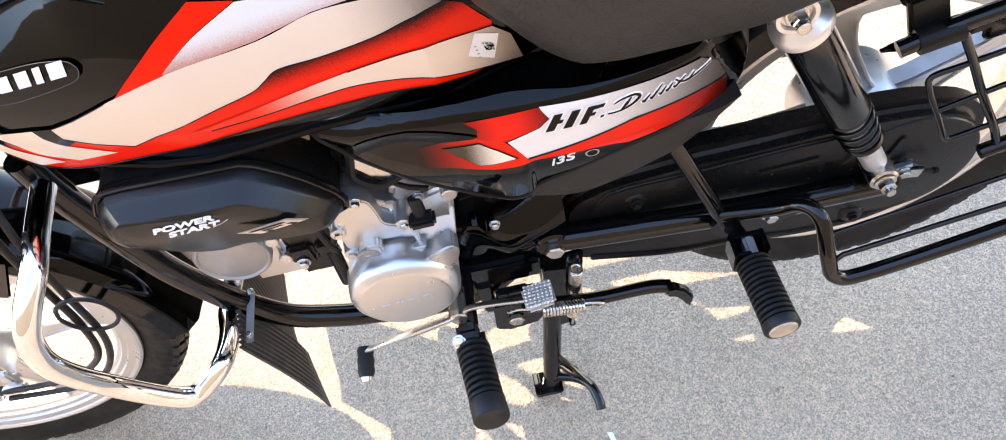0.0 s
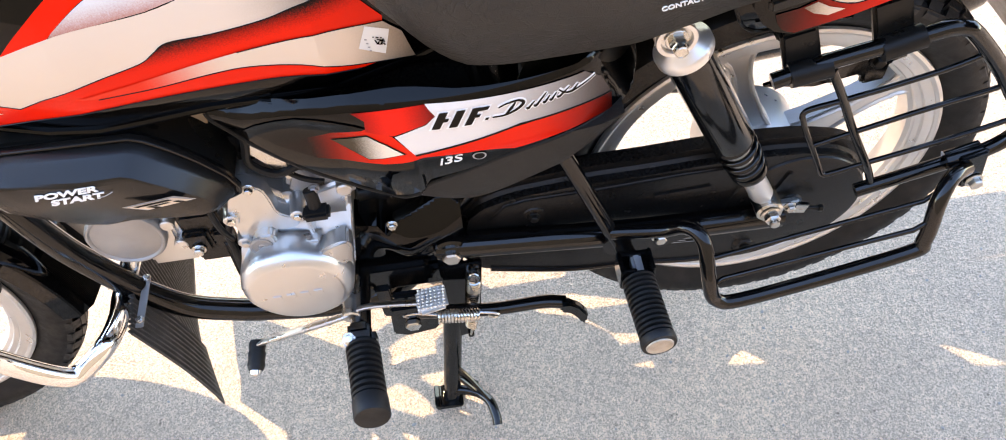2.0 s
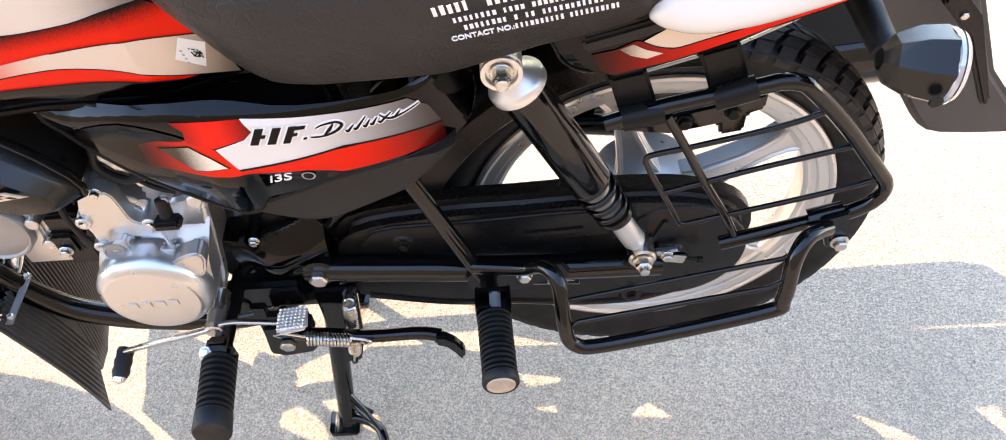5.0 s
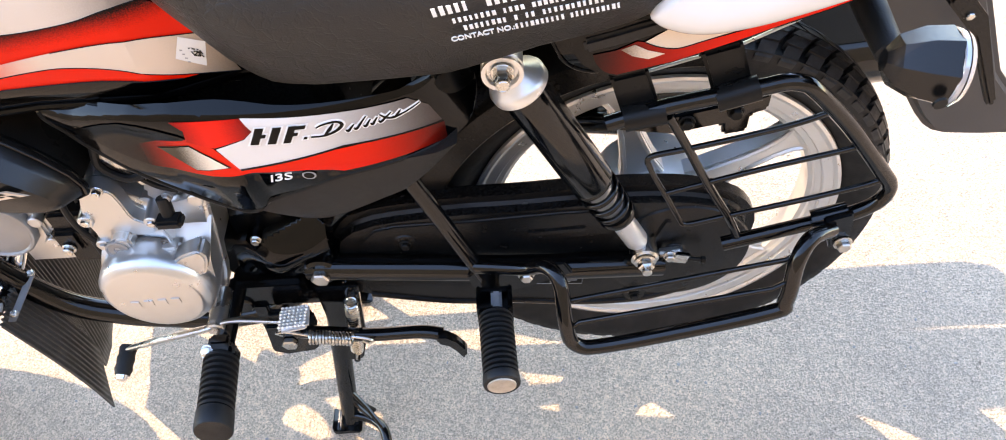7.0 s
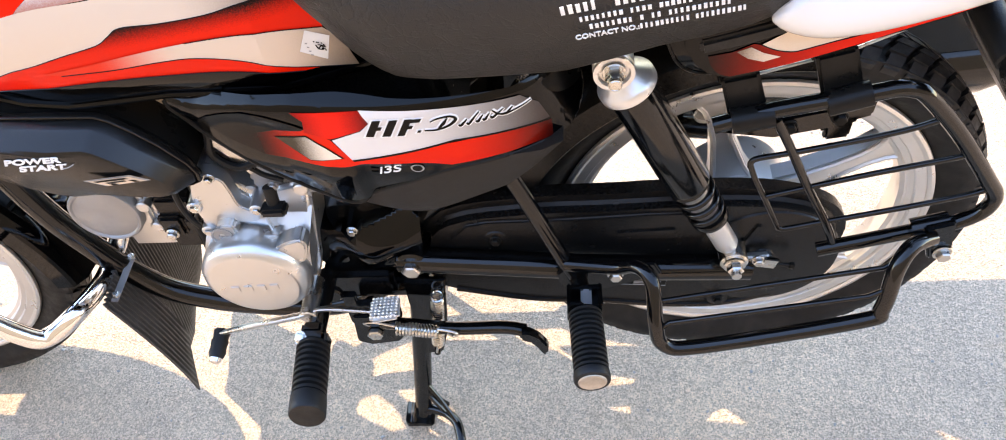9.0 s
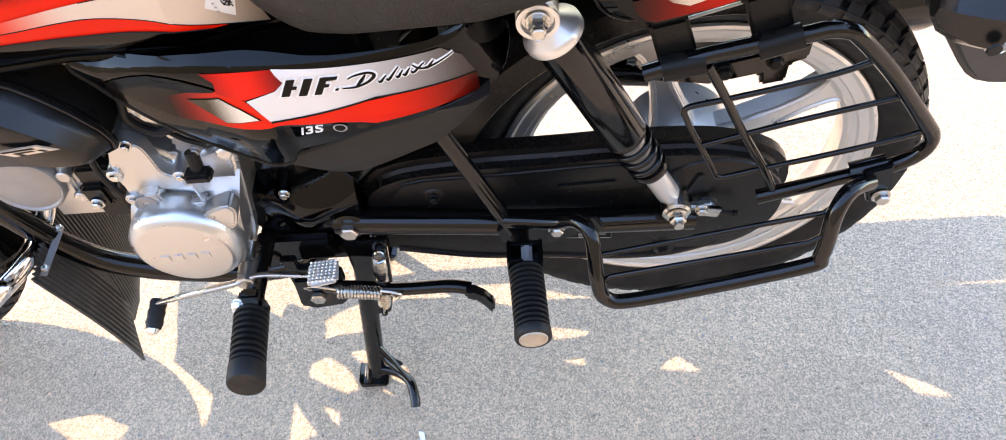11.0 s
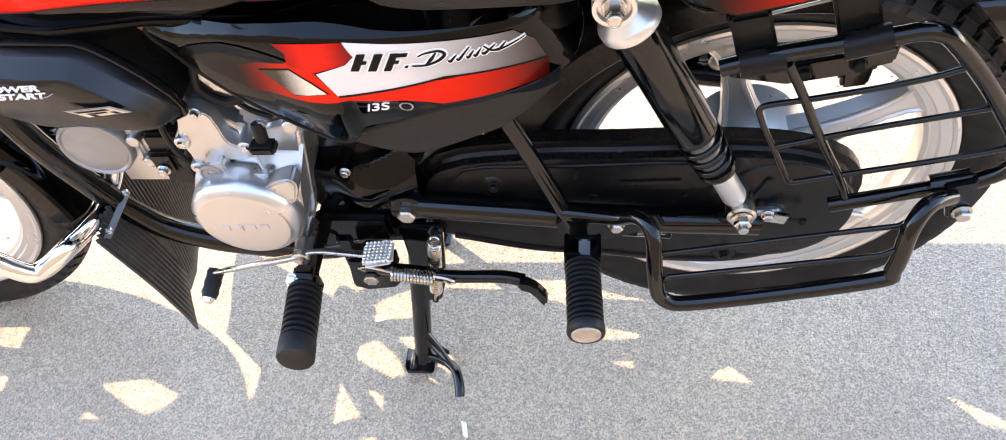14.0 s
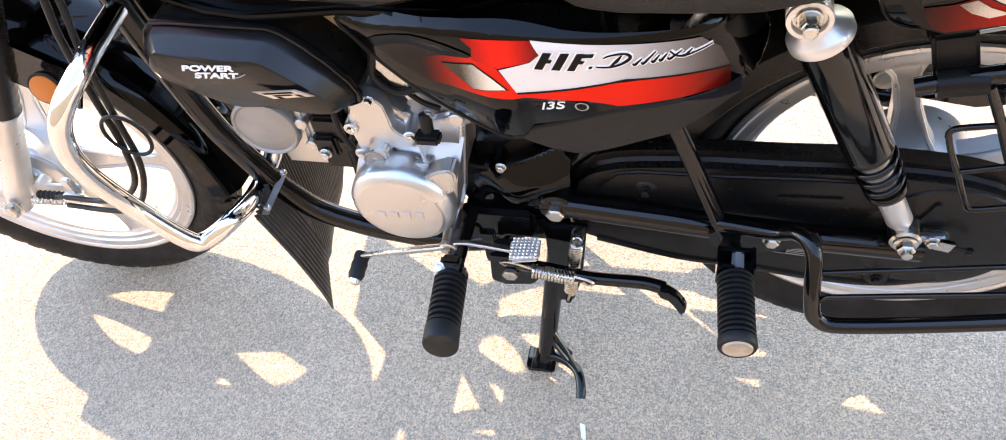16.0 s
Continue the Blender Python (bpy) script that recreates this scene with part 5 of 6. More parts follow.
def shock():
    a, b = Vector((0.447, -0.138, 0.728)), Vector((0.594, -0.124, 0.424))
    d = b - a
    L = d.length
    root = group_part("shock_absorber", lathe([(0.034, 0.0), (0.034, 0.0232), (0.186, 0.0236), (0.191, 0.0226), (0.192, 0.0)], a, d, 40), FRAME, "black rear shock absorber with silver cap")
    part("cap", lathe([(0.008, 0.014), (0.015, 0.0155), (0.024, 0.0262), (0.027, 0.0278), (0.034, 0.0278), (0.036, 0.026), (0.036, 0)], a, d, 40), ALLOY, root, "silver pressed cap")
    part("top_eye", joined(rod(a + Vector((0, -0.014, 0)), a + Vector((0, 0.014, 0)), 0.0185, steps=32), lathe([(0, 0.0182), (0.004, 0.0182), (0.004, 0.0145), (0.001, 0.0135)], a + Vector((0, -0.014, 0)), (0, -1, 0), 32)), ALLOY, root)
    hex_bolt(root, a + Vector((0, -0.016, 0)), r=0.0082, h=0.010)
    part("stud", joined(rod(a + Vector((0, -0.014, 0)), a + Vector((0, -0.033, 0)), 0.0056), coil(a + Vector((0, -0.020, 0)), a + Vector((0, -0.033, 0)), 0.0056, 0.0006, 9)), ZINC, root)
    q, n = d.to_track_quat("Z", "Y").to_matrix(), 96
    wind = [a + d * ((0.184 + 0.074 * k / n) / L) + q @ Vector((math.cos(0.284 * k), math.sin(0.284 * k), 0)) * (0.0200 - 0.0025 * (k / n) ** 2) for k in range(n + 1)]
    part("coil", sweep(wind, 0.0036, 10), FRAME, root, "black spring coils")
    part("spring_seat", lathe([(0.253, 0.012), (0.253, 0.0200), (0.257, 0.0212), (0.262, 0.0200), (0.265, 0.0165), (0.267, 0.0125)], a, d, 32), FRAME, root)
    part("inner_tube", lathe([(0.18, 0.0142), (0.255, 0.0142), (0.256, 0)], a, d, 24), ALLOY, root)
    part("lower_tube", lathe([(0.250, 0.0128), (0.262, 0.0134), (L - 0.022, 0.0134), (L - 0.016, 0.011), (L - 0.012, 0)], a, d, 28), ALLOY, root, "bare silver lower tube")
    part("key", block(a + d * (0.275 / L) + Vector((-0.004, -0.0128, -0.003)), (0.005, 0.003, 0.008), 0.001, (0, -26, 0)), ZINC, root)
    part("bottom_eye", rod(b + Vector((0, -0.018, 0)), b + Vector((0, 0.02, 0)), 0.016, steps=28), ZINC, root)
    hex_bolt(root, b + Vector((0, -0.019, 0)), r=0.0095, h=0.009)
    part("stud", rod(b + Vector((0, -0.02, 0)), b + Vector((0, -0.036, 0)), 0.0055), ZINC, root)
    c2 = copy_thing(root, pose(0, 0, 0))
    c2.scale = (1, -1, 1)


shock()


def saree_guard():
    y = -0.168
    main = [(0.536, y, 0.674), (0.583, y, 0.689), (0.625, y, 0.698), (0.667, y, 0.706), (0.686, y, 0.710), (0.700, y, 0.708), (0.714, y, 0.699), (0.756, y, 0.652), (0.806, y, 0.585), (0.817, y, 0.569), (0.820, y, 0.555), (0.815, y, 0.540),
            (0.800, y, 0.527), (0.777, y, 0.518), (0.667, y, 0.484)]
    g = group_part("saree_guard", sweep(smooth_path(main, 5), 0.0079, 14), FRAME, "black steel rod guard beside the rear wheel")
    w = 0.0029
    for pts, thick in (([(0.591, 0.678), (0.613, 0.635), (0.636, 0.587), (0.667, 0.528), (0.680, 0.498)], 0.0044), ([(0.577, 0.618), (0.577, 0.624), (0.583, 0.629), (0.613, 0.635), (0.660, 0.646), (0.707, 0.659), (0.735, 0.671)], w),
                       ([(0.597, 0.573), (0.636, 0.585), (0.695, 0.6025), (0.758, 0.619), (0.780, 0.627)], w),
                       ([(0.577, 0.620), (0.585, 0.599), (0.601, 0.565), (0.617, 0.529), (0.621, 0.523), (0.629, 0.522), (0.663, 0.531), (0.737, 0.550), (0.791, 0.566), (0.815, 0.577)], w)):
        part("rod", sweep(smooth_path([(px, y, pz) for px, pz in pts], 4), thick, 10), FRAME, g)
    for o in ([(0.538, 0.718), (0.570, 0.725), (0.587, 0.673), (0.553, 0.666)], [(0.613, 0.739), (0.646, 0.748), (0.665, 0.694), (0.632, 0.683)]):
        part("clamp", joined(prism(o, -0.160, -0.150, 0.003), sweep([(o[3][0] - 0.002, y, o[3][1] + 0.012), (o[2][0], y, o[2][1] + 0.012)], 0.0115, 14), prism([(o[0][0], o[0][1] - 0.01), (o[1][0], o[1][1] - 0.01), o[1], o[0]], -0.155, -0.09, 0.002)), SATIN, g)
    hb = part("stay", joined(prism([(0.555, 0.612), (0.605, 0.628), (0.70, 0.650), (0.70, 0.628), (0.684, 0.622), (0.684, 0.600), (0.660, 0.596), (0.658, 0.612), (0.61, 0.602)], -0.118, -0.108, 0.003)), FRAME, g)
    for x, z in ((0.622, 0.620), (0.668, 0.630)):
        hex_bolt(hb, (x, -0.118, z), r=0.0065, h=0.006, mat=SATIN)
    rail = [(0.40, -0.155, 0.452), (0.454, -0.166, 0.458), (0.478, -0.18, 0.478), (0.492, -0.20, 0.474), (0.496, -0.225, 0.436), (0.506, -0.234, 0.405), (0.546, -0.236, 0.403), (0.704, -0.236, 0.449), (0.722, -0.233, 0.468), (0.727, -0.218, 0.516), (0.742, -0.202, 0.531), (0.768, -0.186, 0.522)]
    r = group_part("foot_rail", sweep(smooth_path(rail, 6), 0.0085, 14), FRAME, "bent black steel foot rail below the guard")
    part("rod", sweep([(0.500, -0.210, 0.455), (0.722, -0.205, 0.500), (0.738, -0.203, 0.515)], w, 10), FRAME, r)
    part("rod", sweep([(0.498, -0.228, 0.425), (0.51, -0.228, 0.440), (0.705, -0.230, 0.486), (0.724, -0.225, 0.492)], w, 10), FRAME, r)
    part("clip", joined(prism([(0.758, 0.535), (0.785, 0.545), (0.797, 0.49), (0.775, 0.485)], -0.186, -0.178, 0.002), sweep([(0.752, y - 0.005, 0.521), (0.785, y - 0.006, 0.533)], 0.0115, 12)), FRAME, r)
    hex_bolt(r, (0.785, -0.187, 0.499), r=0.0075, h=0.007)


saree_guard()


def foot_peg(name, base, tip, r, rings, flat, cap, label, tail=0.011):
    """A rubber foot rest with grip rings."""
    a, b = Vector(base), Vector(tip)
    d = (b - a)
    L = d.length
    prof = [(0.0, 0), (0.0, r * 0.9)]
    body = L - tail
    for k in range(rings):
        s = body * k / rings
        p = body / rings
        prof += [(s + p * 0.06, r * 0.78), (s + p * 0.32, r * 0.78), (s + p * 0.42, r), (s + p * 0.92, r)]
    prof += [(body, r * 0.86), (body + 0.0015, r * 1.03), (L - 0.002, r * 1.05), (L, r * 0.99), (L, 0)]
    bm = lathe(prof, (0, 0, 0), (0, 0, 1), 28)
    bmesh.ops.scale(bm, vec=(1, flat, 1), verts=bm.verts)
    q = d.to_track_quat("Z", "X").to_matrix().to_4x4()
    bmesh.ops.transform(bm, matrix=Matrix.Translation(a) @ q, verts=bm.verts)
    root = group_part(name, bm, RUBBER, label)
    if cap:
        part("end_cap", lathe([(0, r * 0.74), (0.0014, r * 0.73), (0.0020, r * 0.66), (0.0008, r * 0.56), (0.0008, r * 0.2), (0.0014, 0)], b, d, 28), CAPMETAL, root, "round dull metal end cap")
    return root


peg = foot_peg("rider_foot_peg", (0.1000, -0.210, 0.3750), (0.110, -0.303, 0.381), 0.0232, 9, 0.85, False, "ribbed black rubber rider foot peg", 0.024)
part("clevis", joined(block((0.0995, -0.203, 0.3750), (0.036, 0.022, 0.030), 0.006), rod((0.10, -0.10, 0.372), (0.099, -0.198, 0.3745), 0.0115), block((0.098, -0.192, 0.379), (0.026, 0.016, 0.024), 0.004)), FRAME, peg)
hex_bolt(peg, (0.088, -0.208, 0.390), (-0.3, -0.5, 0.8), r=0.0068, h=0.004)
pil = foot_peg("pillion_foot_peg", (0.4205, -0.208, 0.4315), (0.425, -0.292, 0.431), 0.0205, 12, 0.92, True, "ribbed black rubber pillion foot peg")
part("channel", joined(block((0.4035, -0.194, 0.432), (0.005, 0.030, 0.034), 0.0015), block((0.4375, -0.194, 0.432), (0.005, 0.030, 0.034), 0.0015), block((0.4205, -0.181, 0.430), (0.034, 0.006, 0.030), 0.0015), block((0.4205, -0.194, 0.4165), (0.034, 0.030, 0.004), 0.001), block((0.411, -0.207, 0.4345), (0.016, 0.004, 0.034), 0.0015), rod((0.414, -0.150, 0.424), (0.4185, -0.180, 0.430), 0.010)), FRAME, pil)
part("tongue", block((0.4225, -0.196, 0.432), (0.012, 0.030, 0.022), 0.003), DARKCAST, pil)
hex_bolt(pil, (0.4115, -0.2075, 0.437), r=0.0038, h=0.003)


def gear_lever():
    path = smooth_path([(-0.036, -0.166, 0.338), (0.02, -0.172, 0.365), (0.082, -0.172, 0.384), (0.095, -0.168, 0.387), (0.12, -0.168, 0.391), (0.17, -0.172, 0.390), (0.19, -0.175, 0.392)], 6)
    g = group_part("gear_lever", sweep(path, lambda t: 0.0085 + 0.0035 * math.exp(-((t - 0.22) / 0.16) ** 2), 14, 0.4, True, (0, 0.7, 0.7)), STEEL, "bare steel heel and toe gear lever")
    part("toe_rubber", lathe([(0, 0), (0, 0.009), (0.004, 0.0105), (0.012, 0.0095), (0.016, 0.0108), (0.024, 0.0098), (0.03, 0.0108), (0.037, 0.0085), (0.038, 0)], (-0.036, -0.162, 0.339), (-0.10, -1, -0.28), 20), RUBBER, g)
    part("toe_tip", lathe([(0.037, 0.0075), (0.042, 0.0065), (0.044, 0.003), (0.044, 0)], (-0.036, -0.162, 0.339), (-0.10, -1, -0.28), 16), CHROME, g)
    pad = [block((0.187, -0.178, 0.402), (0.036, 0.034, 0.010), 0.004, (-4, -6, 6), 2)]
    for i in range(7):
        for j in range(7):
            pad.append(lathe([(0, 0.0024), (0.0018, 0.0005), (0.0018, 0)], Vector((0.187, -0.178, 0.4065)) + Vector(((i - 3) * 0.0048, (j - 3) * 0.0045, (i - 3) * 0.0005 - (j - 3) * 0.0003)), (0, 0, 1), 4))
    part("heel_pad", joined(*pad), ALLOY, g, "knurled chrome heel pad")
    part("pinch_clamp", joined(rod((0.09, -0.12, 0.386), (0.09, -0.178, 0.386), 0.011), block((0.092, -0.165, 0.375), (0.02, 0.014, 0.022), 0.003)), STEEL, g)


gear_lever()


def stands():
    s = group_part("side_stand", sweep(smooth_path([(0.165, -0.140, 0.312), (0.19, -0.146, 0.318), (0.255, -0.147, 0.307), (0.319, -0.149, 0.310), (0.348, -0.152, 0.306)]), 0.0108, 14, 0.8), FRAME, "black side stand folded up")
    part("foot", prism([(0.340, 0.317), (0.354, 0.316), (0.366, 0.304), (0.3765, 0.283), (0.3745, 0.262), (0.369, 0.259), (0.362, 0.276), (0.352, 0.292), (0.340, 0.298)], -0.163, -0.151, 0.003), FRAME, s)
    part("bracket", joined(prism([(0.135, 0.35), (0.175, 0.35), (0.172, 0.29), (0.160, 0.278), (0.14, 0.282), (0.128, 0.30)], -0.137, -0.127, 0.002), prism([(0.112, 0.345), (0.13, 0.345), (0.13, 0.275), (0.112, 0.28)], -0.12, -0.112, 0.002), block((0.17, -0.13, 0.315), (0.03, 0.026, 0.03), 0.004)), FRAME, s)
    part("pivot_plate", prism([(0.127, 0.332), (0.186, 0.332), (0.190, 0.288), (0.178, 0.270), (0.140, 0.263), (0.122, 0.272)], -0.1435, -0.1375, 0.002), FRAME, s)
    hex_bolt(s, (0.151, -0.1435, 0.297), r=0.0105, h=0.007, washer=False)
    part("spring", joined(coil((0.186, -0.163, 0.335), (0.238, -0.163, 0.325), 0.0075, 0.0017, 13), sweep(smooth_path([(0.238, -0.163, 0.331), (0.254, -0.163, 0.325), (0.262, -0.163, 0.318), (0.256, -0.161, 0.310), (0.248, -0.158, 0.312)]), 0.0018, 8),
                         sweep(smooth_path([(0.186, -0.163, 0.340), (0.160, -0.16, 0.345), (0.145, -0.155, 0.335), (0.148, -0.15, 0.322)]), 0.0018, 8)), ZINC, s, "bright zinc return spring")
    legs = []
    for side in (-1, 1):
        legs.append(sweep([(0.214, side * 0.10, 0.36), (0.20, side * 0.108, 0.25), (0.172, side * 0.122, 0.03), (0.168, side * 0.124, 0.012)], 0.0135, 14, 0.75, True, (0, 1, 0)))
        legs.append(prism([(0.142, 0.0), (0.155, -0.0), (0.182, 0.0), (0.187, 0.006), (0.168, 0.014), (0.15, 0.012), (0.142, 0.02)], side * 0.139, side * 0.102, 0.002))
    legs.append(rod((0.2, -0.105, 0.25), (0.2, 0.105, 0.25), 0.010))
    c = group_part("centre_stand", joined(*legs), FRAME, "black centre stand set down on the pavement")
    part("brace", joined(sweep([(0.184, -0.118, 0.115), (0.205, -0.132, 0.080), (0.231, -0.158, 0.047)], 0.0035, 8), sweep([(0.18, -0.12, 0.085), (0.200, -0.132, 0.060), (0.212, -0.138, 0.042)], 0.0035, 8)), FRAME, c)
    part("gusset", prism([(0.176, 0.09), (0.182, 0.10), (0.215, 0.045), (0.205, 0.04)], -0.126, -0.120, 0.001), FRAME, c)
    part("pedal", sweep(smooth_path([(0.172, -0.124, 0.035), (0.19, -0.128, 0.038), (0.212, -0.138, 0.042), (0.228, -0.155, 0.046), (0.235, -0.178, 0.04), (0.2355, -0.19, 0.034)]), 0.0075, 12), FRAME, c)
    part("spring", joined(coil((0.2375, -0.124, 0.350), (0.2225, -0.124, 0.232), 0.0075, 0.0016, 26), sweep(smooth_path([(0.2225, -0.131, 0.232), (0.220, -0.131, 0.220), (0.2185, -0.125, 0.212), (0.219, -0.117, 0.216)]), 0.0018, 8)), ZINC, c, "bright zinc stand spring")
    part("spring_peg", rod((0.220, -0.105, 0.216), (0.220, -0.132, 0.216), 0.0042), FRAME, c)
    part("leg_plate", prism([(0.196, 0.372), (0.250, 0.372), (0.238, 0.25), (0.224, 0.195), (0.196, 0.190)], -0.117, -0.109, 0.002), FRAME, c)
    group_part("cross_member", joined(rod((0.10, -0.12, 0.345), (0.10, 0.12, 0.345), 0.014), block((0.15, 0, 0.33), (0.10, 0.20, 0.04), 0.006), block((0.14, -0.1, 0.36), (0.09, 0.03, 0.05), 0.006)), FRAME)


stands()


def crash_guard():
    left = [(-0.241, -0.1, 0.675), (-0.24, -0.15, 0.673), (-0.237, -0.19, 0.671), (-0.25, -0.225, 0.652), (-0.266, -0.235, 0.619), (-0.275, -0.235, 0.57), (-0.27, -0.22, 0.488),
            (-0.231, -0.215, 0.416), (-0.214, -0.205, 0.402), (-0.182, -0.185, 0.418), (-0.184, -0.14, 0.398), (-0.203, -0.085, 0.365), (-0.18, -0.06, 0.4), (-0.17, -0.05, 0.43)]
    l = sweep(smooth_path(left, 6), 0.0118, 20)
    group_part("crash_guard", joined(l, mirrored(l)), CHROME, "chromed tubular leg guard")


crash_guard()


def mud_flap():
    bm, rows = bmesh.new(), []
    ny, nz = 172, 16
    for j in range(nz + 1):
        v = j / nz
        z = 0.385 - 0.25 * v
        row = []
        for i in range(ny + 1):
            u = i / ny
            y0 = -0.155 + 0.31 * u
            w = (0.155 - abs(y0)) / 0.24
            y = y0 * (1 - 0.10 * v)
            zz = z + 0.17 * v * (1 - (1 - w) ** 1.6)
            x = -0.172 + 0.012 * math.sin(3.0 * v) + 0.022 * v * v - 0.014 * math.sin(math.pi * u)
            if y0 > -0.09:
                far = min(1, (y0 + 0.09) / 0.05)
                zz = (1 - far) * zz + far * (0.385 - 0.31 * v)
                x -= v * far * (0.055 + 0.25 * max(0, y0))
            row.append(bm.verts.new((x + (0.0018 if i % 4 < 2 else -0.0018) * min(1, (1 - v) * 6), y, zz)))
        rows.append(row)
    for a, b in zip(rows, rows[1:]):
        for i in range(ny):
            bm.faces.new((a[i], a[i + 1], b[i + 1], b[i]))
    out = bmesh.ops.extrude_face_region(bm, geom=bm.faces[:])
    bmesh.ops.translate(bm, vec=(-0.003, 0, 0), verts=[v for v in out["geom"] if isinstance(v, bmesh.types.BMVert)])
    f = group_part("splash_flap", bm, FLAP, "ribbed black rubber splash flap")
    st = part("strip", block((-0.166, -0.110, 0.381), (0.010, 0.07, 0.002), 0.0008), DARKCAST, f)
    for y in (-0.135, -0.075):
        hex_bolt(st, (-0.166, y, 0.382), (0, 0, 1), r=0.004, h=0.003)


mud_flap()


def front_end():
    up = Vector((0.49, 0, 0.87)).normalized()
    for s in (-1, 1):
        b = Vector((-0.648, s * 0.092, 0.270))
        leg = group_part("fork_leg", lathe([(0, 0), (0, 0.012), (0.012, 0.018), (0.05, 0.0215), (0.245, 0.0215), (0.25, 0.023), (0.262, 0.023), (0.264, 0.016), (0.64, 0.0155), (0.64, 0)], b, up, 28), ALLOY, "silver fork leg")
        part("gaiter", lathe([(0.250, 0.02)] + [(0.255 + 0.01 * k, 0.0225 if k % 2 else 0.0195) for k in range(26)] + [(0.52, 0.017)], b, up, 24), PLASTIC, leg, "black rubber fork gaiter")
    group_part("front_axle", rod((-0.624, -0.118, 0.302), (-0.624, 0.118, 0.302), 0.008), ZINC)
    hex_bolt(bike, (-0.624, -0.117, 0.302), r=0.012, h=0.01)
    br = group_part("brake_plate", lathe([(0, 0.066), (0.008, 0.064), (0.012, 0.045), (0.016, 0.03), (0.016, 0)], (-0.624, -0.052, 0.302), (0, -1, 0), 40), ALLOY, "silver front brake plate")
    part("brake_arm", joined(rod((-0.575, -0.075, 0.33), (-0.575, -0.095, 0.33), 0.010), prism([(-0.585, 0.335), (-0.565, 0.34), (-0.498, 0.345), (-0.495, 0.335), (-0.565, 0.322)], -0.098, -0.092, 0.002)), ALLOY, br)
    part("spring", coil((-0.590, -0.105, 0.312), (-0.535, -0.105, 0.315), 0.006, 0.0014, 9), ZINC, br)
    part("boot", lathe([(0, 0)] + [(0.004 * k, 0.0068 if k % 2 else 0.0048) for k in range(13)] + [(0.048, 0)], (-0.565, -0.11, 0.334), (1, 0, 0.02), 16), RUBBER, br)
    part("cable_stop", joined(rod((-0.515, -0.112, 0.336), (-0.485, -0.114, 0.338), 0.007), block((-0.50, -0.105, 0.35), (0.016, 0.01, 0.04), 0.003)), ALLOY, br)
    group_part("brake_cable", sweep(smooth_path([(-0.53, -0.112, 0.336), (-0.44, -0.125, 0.352), (-0.37, -0.14, 0.39), (-0.315, -0.155, 0.45), (-0.292, -0.158, 0.52), (-0.283, -0.158, 0.60), (-0.275, -0.155, 0.68), (-0.27, -0.14, 0.78), (-0.33, -0.12, 0.92)]), 0.0042, 10), RUBBER)
    group_part("speed_cable", sweep(smooth_path([(-0.52, -0.114, 0.318), (-0.42, -0.128, 0.335), (-0.36, -0.142, 0.372), (-0.306, -0.158, 0.44), (-0.281, -0.16, 0.50), (-0.270, -0.16, 0.58), (-0.262, -0.155, 0.66), (-0.255, -0.14, 0.77), (-0.32, -0.11, 0.93)]), 0.0040, 10), RUBBER)
    c = Vector((-0.268, -0.165, 0.545))
    group_part("cable_ring", sweep([c + Vector((0.028 * math.cos(a), 0.0, 0.032 * math.sin(a))) for a in (2 * math.pi * k / 32 for k in range(33))], 0.0024, 8, caps=False), RUBBER, "black wire loop guiding the cables")
    i = group_part("side_reflector", lathe([(-0.004, 0.0), (-0.004, 0.0205), (0.004, 0.0215), (0.005, 0.0205), (0.005, 0)], (-0.404, -0.105, 0.556), (0.10, -0.9, 0.25), 32), PLASTIC, "round amber side reflector on the front mudguard")
    part("lens", lathe([(0.004, 0.0188), (0.0068, 0.0180), (0.0075, 0.0165), (0.0075, 0)], (-0.404, -0.105, 0.556), (0.10, -0.9, 0.25), 32), AMBER, i, "amber reflector disc")
    part("stay", joined(block((-0.425, -0.088, 0.560), (0.110, 0.004, 0.075), 0.002, (0, 32, 0))), FRAME, i)
    group_part("lower_yoke", block((-0.405, 0, 0.70), (0.05, 0.24, 0.035), 0.01, (0, -29, 0)), FRAME)
    group_part("upper_yoke", block((-0.335, 0, 0.83), (0.05, 0.24, 0.03), 0.01, (0, -29, 0)), FRAME)
    group_part("steering_head", rod((-0.405, 0, 0.68), (-0.33, 0, 0.84), 0.03), FRAME)
    group_part("headlamp", lathe([(-0.10, 0), (-0.10, 0.05), (-0.05, 0.085), (0.02, 0.10), (0.04, 0.095), (0.05, 0.05), (0.05, 0)], (-0.47, 0, 0.80), (-1, 0, -0.1), 40), GLOSS, "black headlamp shell")
    h = smooth_path([(-0.20, -0.34, 0.96), (-0.26, -0.22, 0.98), (-0.31, -0.10, 0.90), (-0.32, 0, 0.87), (-0.31, 0.10, 0.90), (-0.26, 0.22, 0.98), (-0.20, 0.34, 0.96)])
    group_part("handlebar", sweep(h, 0.011, 14), CHROME)


front_end()


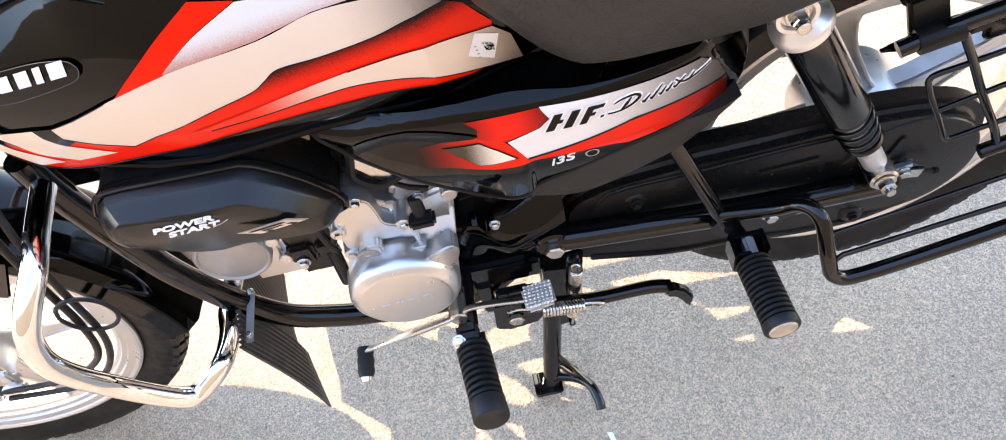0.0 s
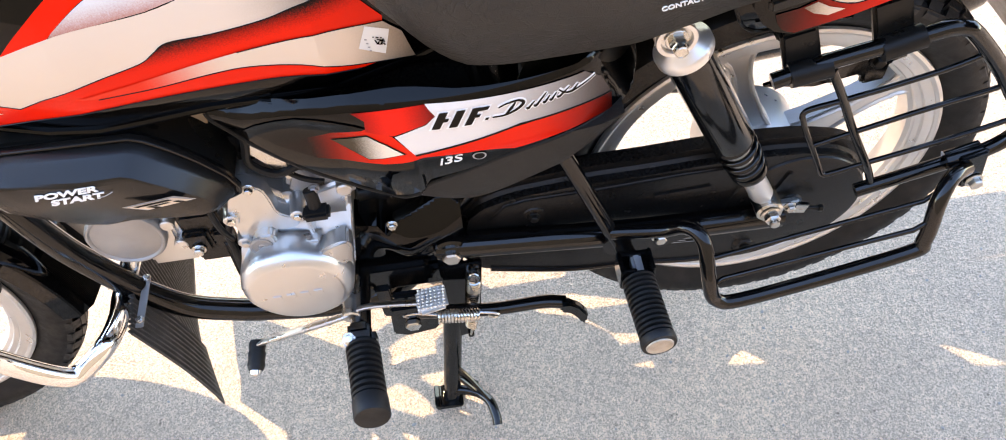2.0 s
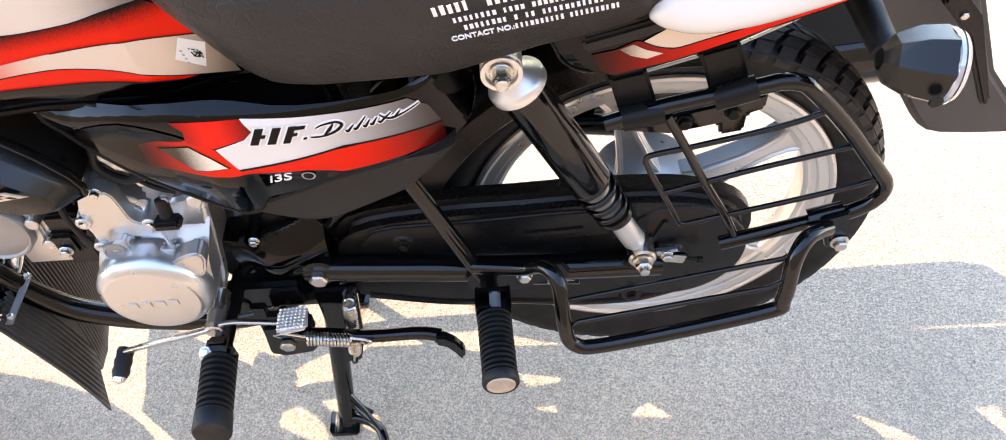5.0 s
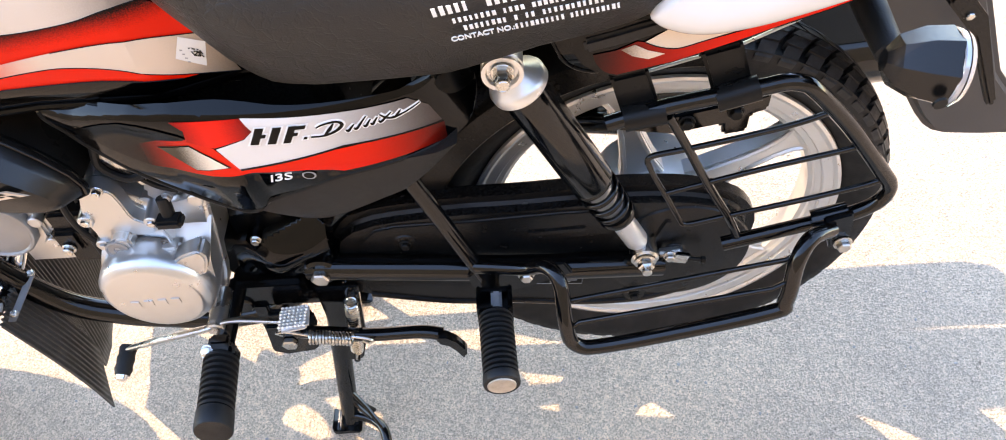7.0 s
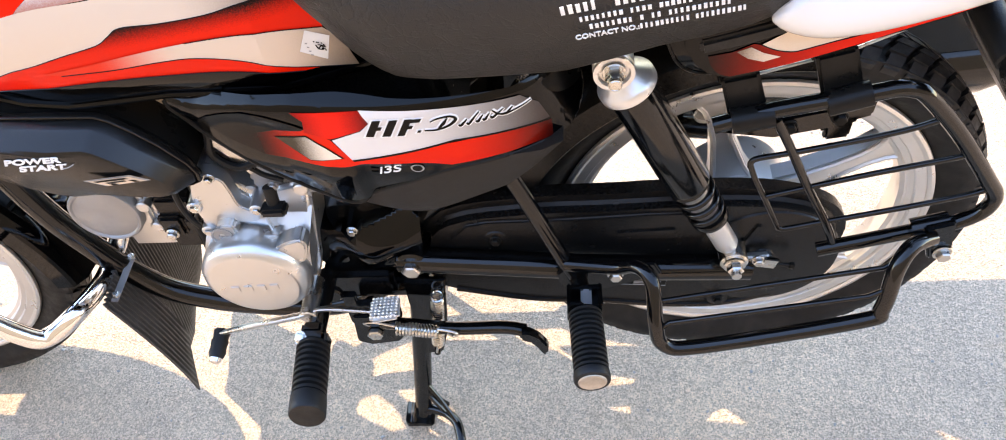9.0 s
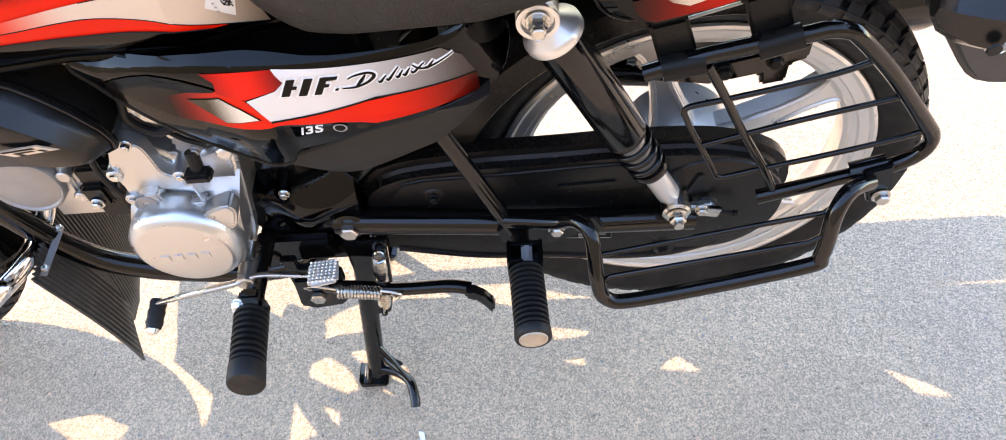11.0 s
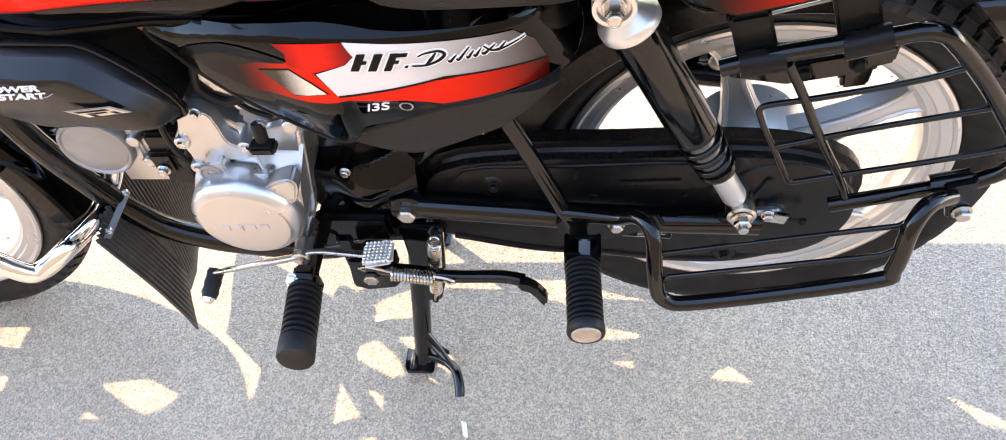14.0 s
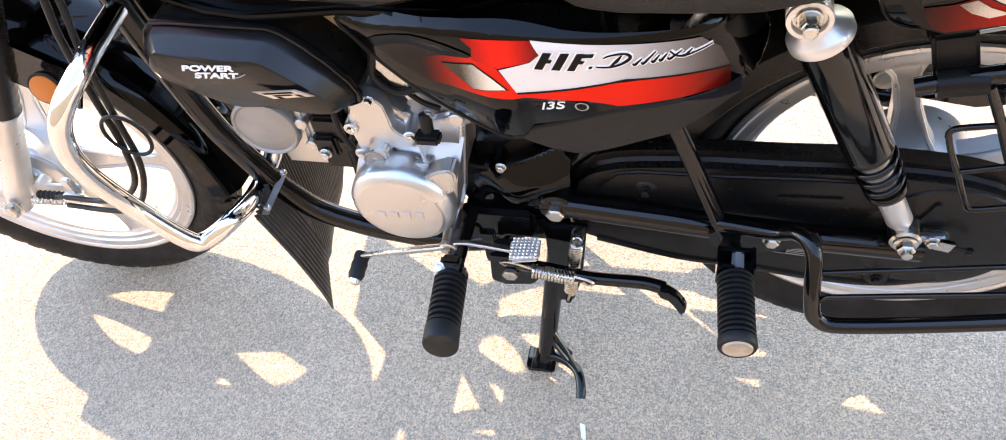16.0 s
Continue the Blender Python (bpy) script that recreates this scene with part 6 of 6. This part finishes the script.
def exhaust():
    # Unseen silencer, drawn long and thick so its shadow fills the ground behind.
    bm = lathe([(0, 0), (0, 0.022), (0.08, 0.045), (0.16, 0.056), (0.80, 0.058), (0.84, 0.048), (0.86, 0.02), (0.86, 0)], (0.20, 0.225, 0.335), (1, 0.03, 0.07), 36)
    group_part("silencer", bm, FRAME, "black exhaust silencer with heat shield")
    # Made-up plate out of sight: blocks the sun, its holes let spots through.
    shade_pieces = [[(0.36, 0.45), (0.36, 0.60), (0.44, 0.68), (0.60, 0.70), (0.62, 0.52), (0.58, 0.45)], [(0.36, 0.37), (0.36, 0.405), (0.57, 0.405), (0.56, 0.37)], [(0.36, 0.404), (0.36, 0.451), (0.372, 0.451), (0.38, 0.404)],
              [(0.436, 0.404), (0.440, 0.451), (0.462, 0.451), (0.452, 0.404)], [(0.488, 0.404), (0.492, 0.451), (0.581, 0.451), (0.569, 0.404)], [(0.45, 0.404), (0.45, 0.426), (0.50, 0.426), (0.50, 0.404)]]
    group_part("shade_plate_inner", joined(*(prism(o, 0.130, 0.136, 0) for o in shade_pieces)), FRAME, "unseen black plate added to shade the pavement, with holes for sun spots")
    # Unseen cover, sized to keep sun off the ground below the engine.
    clutch = group_part("clutch_cover", prism([(-0.06, 0.47), (-0.02, 0.52), (0.06, 0.54), (0.15, 0.52), (0.19, 0.45), (0.18, 0.36), (0.12, 0.31), (0.0, 0.305), (-0.06, 0.36), (-0.09, 0.42)], 0.121, 0.178, 0.012, 3), CAST, "silver clutch cover on the engine's unseen side, added to block sun")
    hex_bolt(clutch, (0.02, 0.178, 0.48), (0, 1, 0))
    # Unseen plate, made larger than the near one to stop a sun leak.
    group_part("pivot_plate", prism([(0.11, 0.42), (0.12, 0.57), (0.20, 0.62), (0.33, 0.60), (0.33, 0.46), (0.24, 0.40), (0.20, 0.34), (0.13, 0.33)], 0.080, 0.086, 0.002), FRAME)
    # Made-up plate on the hidden side, there only to cast shade.
    group_part("shade_plate_front", prism([(0.17, 0.37), (0.17, 0.47), (0.24, 0.50), (0.41, 0.48), (0.41, 0.40), (0.30, 0.375)], 0.184, 0.190, 0.002), FRAME, "unseen black plate added to shade the pavement under the engine")
    # Another invented blocker out of sight, shading the strip behind the rear wheel.
    group_part("shade_plate_outer", prism([(0.40, 0.42), (0.62, 0.42), (0.80, 0.425), (1.0, 0.44), (1.02, 0.56), (0.95, 0.70), (0.60, 0.72), (0.46, 0.60), (0.40, 0.54)], 0.198, 0.204, 0.002), FRAME, "unseen black plate added to shade the pavement behind the rear wheel")
    group_part("exhaust_pipe", sweep(smooth_path([(-0.14, 0.06, 0.46), (-0.19, 0.08, 0.38), (-0.14, 0.13, 0.30), (0.0, 0.19, 0.29), (0.21, 0.225, 0.337)]), 0.016, 14), CHROME)


exhaust()
